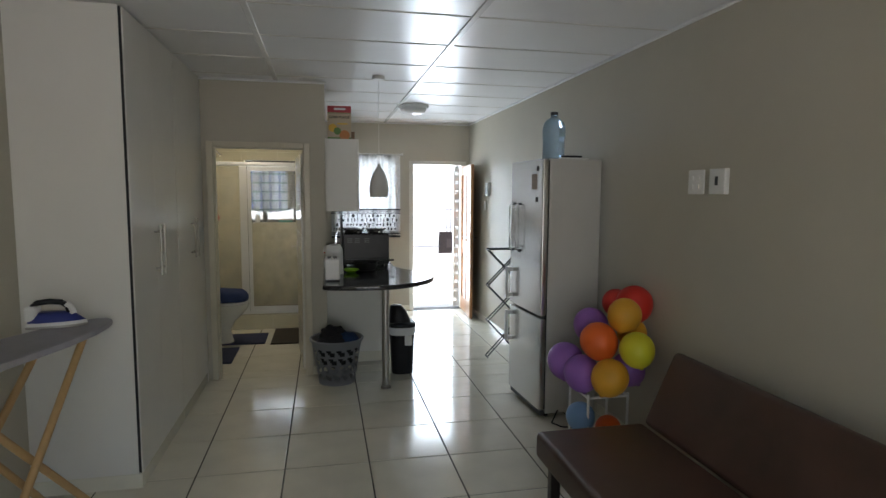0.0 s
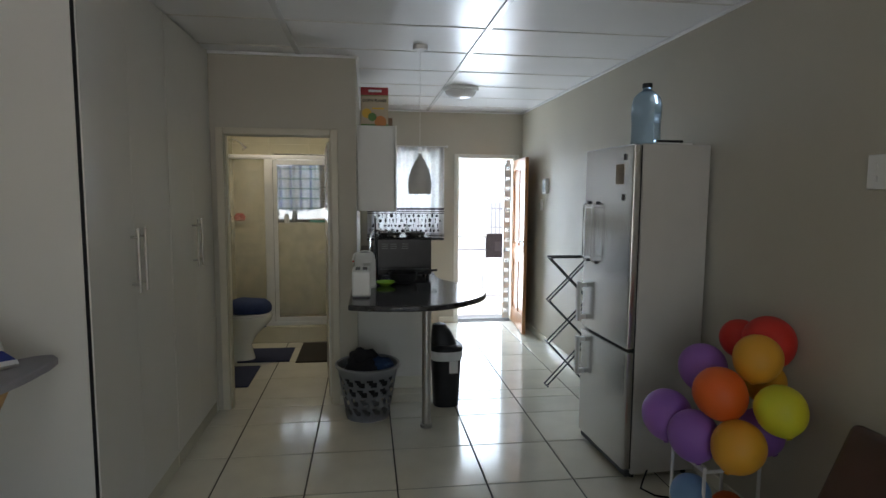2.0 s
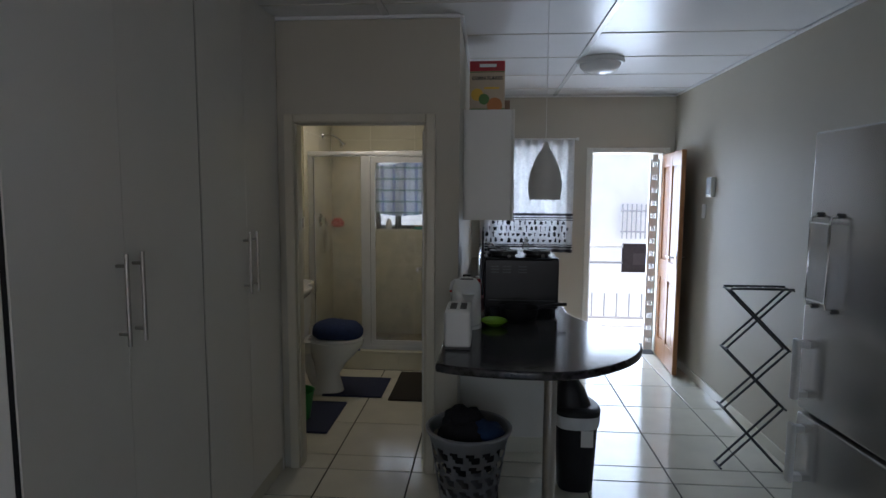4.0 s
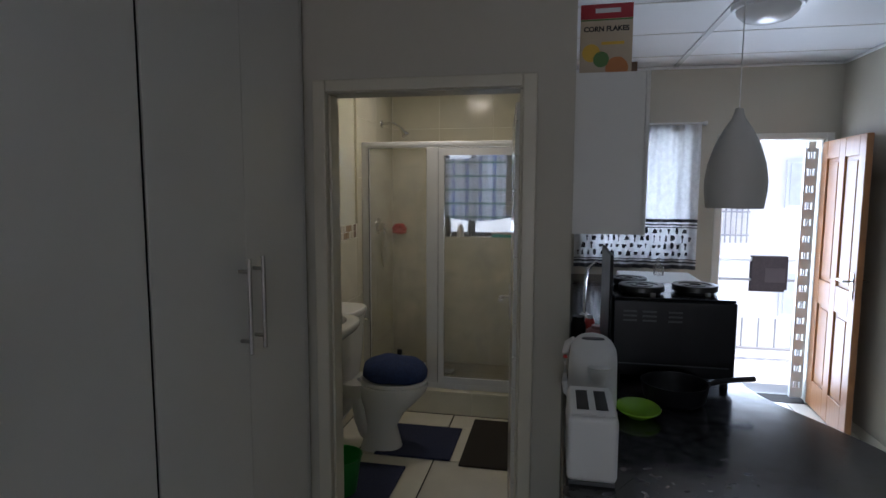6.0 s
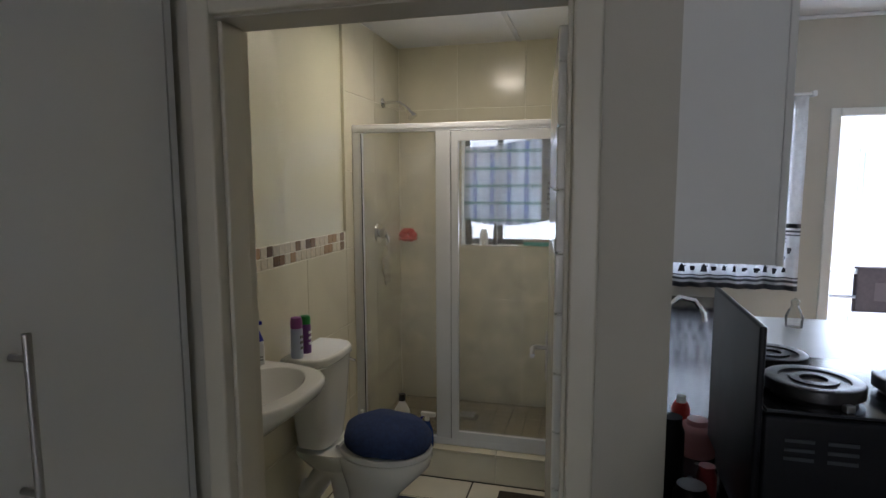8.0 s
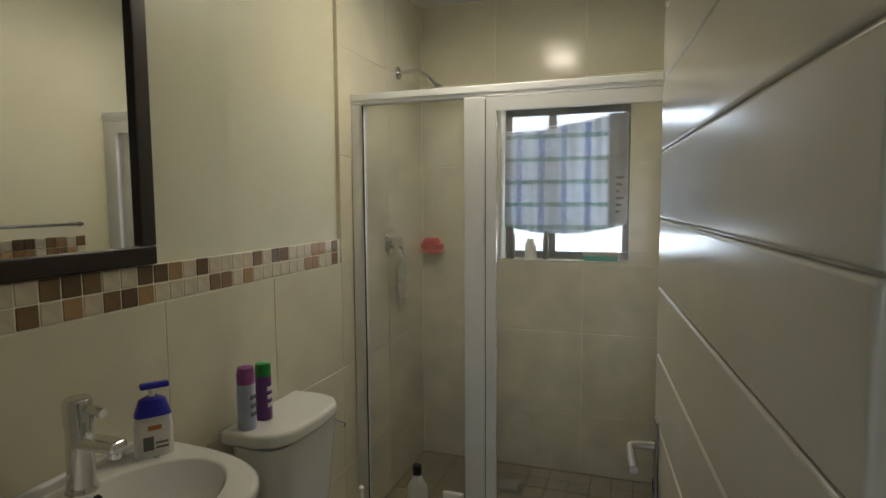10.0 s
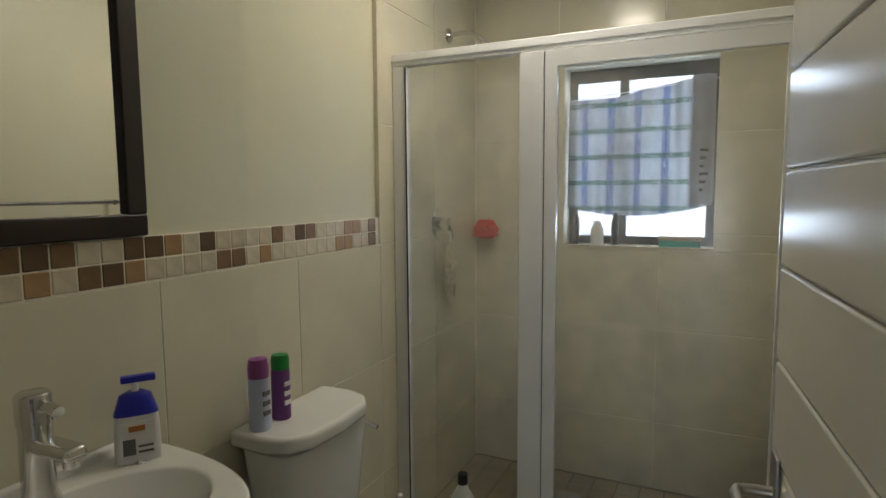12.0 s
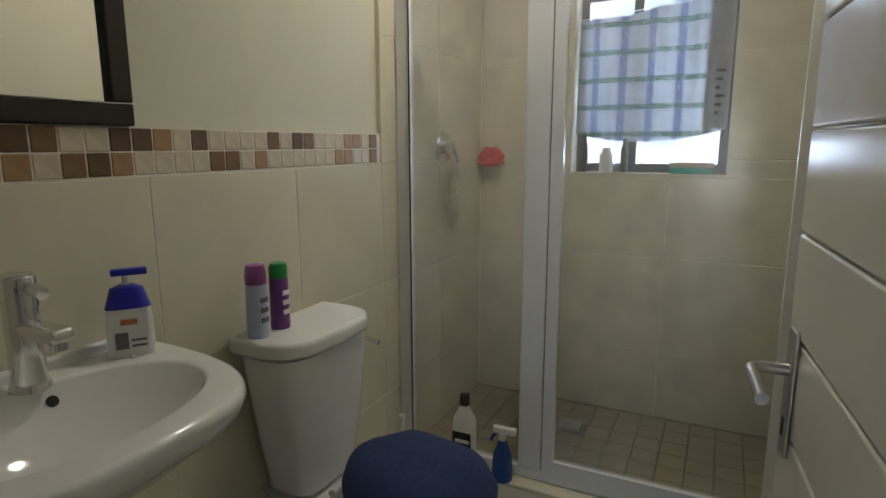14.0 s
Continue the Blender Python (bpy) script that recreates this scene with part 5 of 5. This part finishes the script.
def plan(s, z, dx=0.0):
    pts = []
    for i in range(48):
        a = 2 * math.pi * i / 48
        c, d = math.cos(a), math.sin(a)
        x = 0.40 * s * max(0.0, c) ** 0.75 if c > 0 else 0.0
        yy = 0.285 * s * math.copysign(abs(d) ** 0.55, d)
        if c <= 0:
            x, yy = 0.02 * c, 0.285 * s * d if abs(d) < 0.999 else 0.285 * s * d
        pts.append((x + dx + 0.021, yy, z))
    return pts


def bowl(s, z, cx=0.215):
    return [(cx + 0.15 * s * math.cos(2 * math.pi * i / 48), 0.225 * s * math.sin(2 * math.pi * i / 48), z) for i in range(48)]


part("bowl", loft([plan(0.35, BZ - 0.19), plan(0.72, BZ - 0.13), plan(0.965, BZ - 0.05), plan(0.992, BZ - 0.03), plan(1.0, BZ - 0.018), plan(0.997, BZ - 0.008), plan(0.985, BZ - 0.002), plan(0.965, BZ),
                   bowl(1.02, BZ), bowl(0.98, BZ - 0.006), bowl(0.86, BZ - 0.05), bowl(0.6, BZ - 0.10), bowl(0.25, BZ - 0.115), bowl(0.05, BZ - 0.117)]), CERAMIC, ba)
part("upstand", brick(0.0, 0.022, -0.28, 0.28, BZ - 0.02, BZ + 0.022, 0.008), CERAMIC, ba)
part("overflow", turned([(0, 0), (0.010, 0), (0.010, 0.003), (0.006, 0.003)], 16, pose(0.082, 0.05, BZ - 0.032, 0, 60, 0)), BLACKP, ba)
part("plughole", turned([(0, 0), (0.022, 0), (0.02, 0.003), (0, 0.002)], 20, pose(0.215, 0, BZ - 0.1155)), CHROME, ba)
for k in range(3):
    part("soap_ridge", tube([(0.035, 0.205 + k * 0.018, BZ + 0.002), (0.055, 0.203 + k * 0.018, BZ + 0.0035), (0.085, 0.197 + k * 0.017, BZ + 0.0035), (0.105, 0.19 + k * 0.016, BZ + 0.001)], 0.004, 8), CERAMIC, ba)
part("waste_pipe", tube([(0.19, 0, BZ - 0.18), (0.19, 0, BZ - 0.36), (0.17, 0, BZ - 0.40), (0.12, 0, BZ - 0.41), (0.06, 0, BZ - 0.40), (0.0, 0, BZ - 0.40)], 0.018), WHITE, ba)
part("bracket", tube([(0.01, 0.19, BZ - 0.12), (0.12, 0.19, BZ - 0.15), (0.12, 0.19, BZ - 0.20), (0.10, 0.19, BZ - 0.21)], 0.005), CHROME, ba)
tp2 = thing("basin_tap", "chrome single-lever basin mixer tap", "tap", at=pose(BL + 0.075, 5.60, BZ + 0.001) @ Matrix.Scale(1.14, 4))
part("body", turned([(0, 0), (0.028, 0), (0.027, 0.006), (0.023, 0.015), (0.022, 0.12), (0.024, 0.125), (0.024, 0.165), (0.02, 0.17), (0, 0.17)], 28), CHROME, tp2)
part("spout", soft(boxes((0.0, 0.098, -0.017, 0.017, 0.082, 0.104)), 0.008, 3), CHROME, tp2)
part("aerator", rods([((0.082, 0, 0.072), (0.082, 0, 0.084))], 0.011), CHROME, tp2)
part("lever", tube([(0.015, 0, 0.15), (0.04, 0, 0.152), (0.06, 0, 0.148)], 0.009), CHROME, tp2)
sb = thing("soap_dispenser", "white hand soap bottle with blue pump on the basin", "soap bottle", at=pose(BL + 0.075, 5.785, BZ + 0.001, 0, 0, 55) @ Matrix.Scale(1.1, 4))
part("body", loft([oval(0, 0, 0.038, 0.024, 0, power=4), oval(0, 0, 0.037, 0.023, 0.06, power=4), oval(0, 0, 0.034, 0.022, 0.085, power=4)]), WHITE, sb)
part("collar", loft([oval(0, 0, 0.036, 0.024, 0.085, power=4), oval(0, 0, 0.026, 0.020, 0.118), oval(0, 0, 0.012, 0.012, 0.124)]), COBALT, sb)
part("stem", rods([((0, 0, 0.123), (0, 0, 0.14))], 0.006), WHITE, sb)
part("pump", soft(boxes((-0.022, 0.034, -0.009, 0.009, 0.14, 0.152)), 0.003), COBALT, sb)
lab = part("label", brick(-0.028, 0.028, -0.0252, -0.0242, 0.012, 0.075), WHITE, sb)
part("print_bar", brick(-0.024, -0.004, -0.0262, -0.0254, 0.016, 0.045), LABELGREY, lab)
part("print_bar", brick(0.0, 0.024, -0.0262, -0.0254, 0.028, 0.032), LABELGREY, lab)
part("print_bar", brick(0.0, 0.024, -0.0262, -0.0254, 0.018, 0.022), LABELGREY, lab)
part("logo_spot", brick(-0.014, 0.012, -0.0262, -0.0254, 0.058, 0.068), CARDORG, lab)

# ---- mirror, mats, bucket ----
mi = thing("mirror", "wall mirror in a dark brown wooden frame", "mirror")
MY0, MY1, MZ0, MZ1 = 5.25, 5.885, 1.397, 2.25
XW = BL - 0.012
part("glass", boxes((XW + 0.006, XW + 0.010, MY0 + 0.04, MY1 - 0.04, MZ0 + 0.04, MZ1 - 0.04)), MIRROR, mi, smooth=False)
for nm, r in (("frame_bottom", (MY0, MY1, MZ0, MZ0 + 0.045)), ("frame_top", (MY0, MY1, MZ1 - 0.045, MZ1)), ("frame_side", (MY0, MY0 + 0.045, MZ0 + 0.0455, MZ1 - 0.0455)), ("frame_side", (MY1 - 0.045, MY1, MZ0 + 0.0455, MZ1 - 0.0455))):
    part(nm, brick(XW + 0.0005, XW + 0.024, *r, 0.004), DARKWOOD, mi)
for nm, lb, r, m_ in (("bath_mat", "dark blue bath mat before the toilet", (-1.14, -0.66, 6.15, 6.62), MATBLUE), ("bath_mat", "dark brown mat before the shower", (-0.60, -0.20, 6.10, 6.80), MATBROWN), ("bath_mat", "dark blue mat under the basin", (-1.38, -0.90, 5.45, 6.02), MATBLUE)):
    t_ = thing(nm, lb, "mat")
    part("mat_pad", brick(r[0], r[1], r[2], r[3], 0.0, 0.014, 0.006), m_, t_)
bu = thing("bucket", "small green plastic bucket on the bathroom floor", "bucket", at=pose(-1.18, 5.68, 0.0145))
part("body", turned([(0, 0), (0.09, 0), (0.12, 0.2), (0.125, 0.2), (0.115, 0.19), (0.087, 0.006), (0, 0.006)]), DULLGREEN, bu)
tb = thing("toilet_brush", "white toilet brush in its holder", "toilet brush", at=pose(-1.39, 6.80, 0))
part("holder", turned([(0, 0), (0.05, 0), (0.045, 0.16), (0.02, 0.18)], 20), WHITE, tb)
part("handle", turned([(0.01, 0.17), (0.009, 0.36), (0.012, 0.38), (0, 0.39)], 14), WHITE, tb)
tw2 = thing("towel_rail", "chrome towel rail on the bathroom wall", "towel rail")
part("bar", rods([((BR - 0.07, 6.15, 1.45), (BR - 0.07, 6.75, 1.45))], 0.008), CHROME, tw2)
for y in (6.17, 6.73):
    part("bracket", rods([((BR - 0.012, y, 1.45), (BR - 0.075, y, 1.45))], 0.012), CHROME, tw2)

# ---- tiles, as pieces ----
tile_meshes = {}


def tile_piece(parent, material, sx, sy_, sz, x, y, z, name="tile", bev=0.0025):
    key = (material.name, round(sx, 3), round(sy_, 3), round(sz, 3))
    if key not in tile_meshes:
        bm = bmesh.new()
        box(bm, -sx / 2, sx / 2, -sy_ / 2, sy_ / 2, -sz / 2, sz / 2)
        bmesh.ops.bevel(bm, geom=bm.edges[:], offset=min(bev, min(sx, sy_, sz) * 0.3), segments=1, affect="EDGES")
        tile_meshes[key] = mesh_of(name, bm, material, False)
    ob = new(name, tile_meshes[key])
    ob.location = (x, y, z)
    ob.parent = parent
    return ob


floor_ob = bpy.data.objects["floor"]
ST, GX, GY, J = 0.4965, 0.232, 3.675, 0.004
for rx0, rx1, ry0, ry1 in ((LX, RX, BACK, DIV), (0.0, RX, DIV, FAR), (BL, BR - 0.012, DIV, 6.872)):
    for i in range(-5, 6):
        for k in range(-13, 10):
            a, b, c, d = max(GX + i * ST, rx0), min(GX + (i + 1) * ST, rx1), max(GY + k * ST, ry0), min(GY + (k + 1) * ST, ry1)
            if b - a > 0.015 and d - c > 0.015:
                tile_piece(floor_ob, TILE, b - a - 2 * J, d - c - 2 * J, 0.008, (a + b) / 2, (c + d) / 2, -0.004)
bed = bpy.data.objects["wall_tile_bed"]
TH, TW = 0.432, 0.463
for k in range(3):
    for i in range(-3, 1):
        c, d = max(6.375 + i * TW, DIV + 0.13), min(6.375 + (i + 1) * TW, 6.83)
        tile_piece(bed, WTILE, 0.006, d - c - 0.003, TH - 0.003, BL - 0.003, (c + d) / 2, 0.432 * k + TH / 2)
for k in range(6):
    z0, z1 = TH * k, min(TH * (k + 1), CEILZ - 0.002)
    for c, d in ((6.83, 7.29), (7.29, BATHFAR - 0.006)):
        tile_piece(bed, WTILE, 0.006, d - c - 0.003, z1 - z0 - 0.003, BL - 0.003, (c + d) / 2, (z0 + z1) / 2)
nb = bpy.data.objects["wall_bathroom_north"]
for k in range(6):
    z0, z1 = TH * k, min(TH * (k + 1), CEILZ - 0.002)
    for a, b in ((BL, -1.06), (-1.06, -0.60), (-0.60, BR - 0.014)):
        cells = [(a, b, z0, z1)]
        if b > WX0 and a < WX1 and z1 > WZ0 and z0 < WZ1:
            cells = []
            if z0 < WZ0:
                cells.append((a, b, z0, WZ0))
            if z1 > WZ1:
                cells.append((a, b, WZ1, z1))
            lo, hi = max(z0, WZ0), min(z1, WZ1)
            if a < WX0:
                cells.append((a, WX0, lo, hi))
            if b > WX1:
                cells.append((WX1, b, lo, hi))
        for p, q, r, s in cells:
            if q - p > 0.01 and s - r > 0.01:
                tile_piece(nb, WTILE, q - p - 0.003, 0.010, s - r - 0.003, (p + q) / 2, BATHFAR + 0.006, (r + s) / 2)
# two-row mosaic border
MOS = [mat("mosaic_" + n_, c, 0.35, 0, 0.12, 25) for n_, c in (("sand", (0.60, 0.53, 0.39)), ("tan", (0.36, 0.22, 0.10)), ("brown", (0.115, 0.066, 0.03)), ("umber", (0.19, 0.11, 0.05)), ("pale", (0.60, 0.54, 0.41)))]
mrnd = random.Random(11)
for row in range(2):
    y = DIV + 0.125
    while y < 6.80:
        w = 0.0485
        tile_piece(bed, mrnd.choice(MOS), 0.006, min(w - 0.003, 6.83 - y - 0.002), 0.0455, BL - 0.002, y + w / 2, 1.298 + 0.024 + row * 0.0485)
        y += w
structure("trim_tile_edge", brick(BL - 0.012, BL + 0.006, 6.823, 6.833, 1.40, CEILZ - 0.002, 0.002), WTILE, "cream tile edge trim", "trim")
structure("wall_mosaic_bed", boxes((BL - 0.012, BL - 0.001, DIV + 0.11, 6.823, 1.3001, 1.394)), LGROUT, "pale grout behind the mosaic border", "wall")
# shower floor mosaic
for i in range(13):
    for k in range(7):
        x, y = BL + 0.055 + i * 0.103, sy + 0.103 + k * 0.105
        if x < BR - 0.06 and y < BATHFAR - 0.04 and not (abs(x + 0.93) < 0.052 and abs(y - 7.5) < 0.055):
            tile_piece(shf, FLOORMOS, 0.097, 0.099, 0.014, x, y, 0.113)

# the same tiling on the wall behind the door
east = bpy.data.objects["wall_bathroom_east"]
for k in range(3):
    for i in range(-3, 1):
        c, d = max(6.375 + i * TW, DIV + 0.13), min(6.375 + (i + 1) * TW, 6.83)
        tile_piece(east, WTILE, 0.006, d - c - 0.003, TH - 0.003, BR - 0.015, (c + d) / 2, 0.432 * k + TH / 2)
for row in range(2):
    y = DIV + 0.125
    while y < 6.80:
        tile_piece(east, mrnd.choice(MOS), 0.006, 0.0455, 0.0455, BR - 0.015, y + 0.024, 1.322 + row * 0.0485)
        y += 0.0485
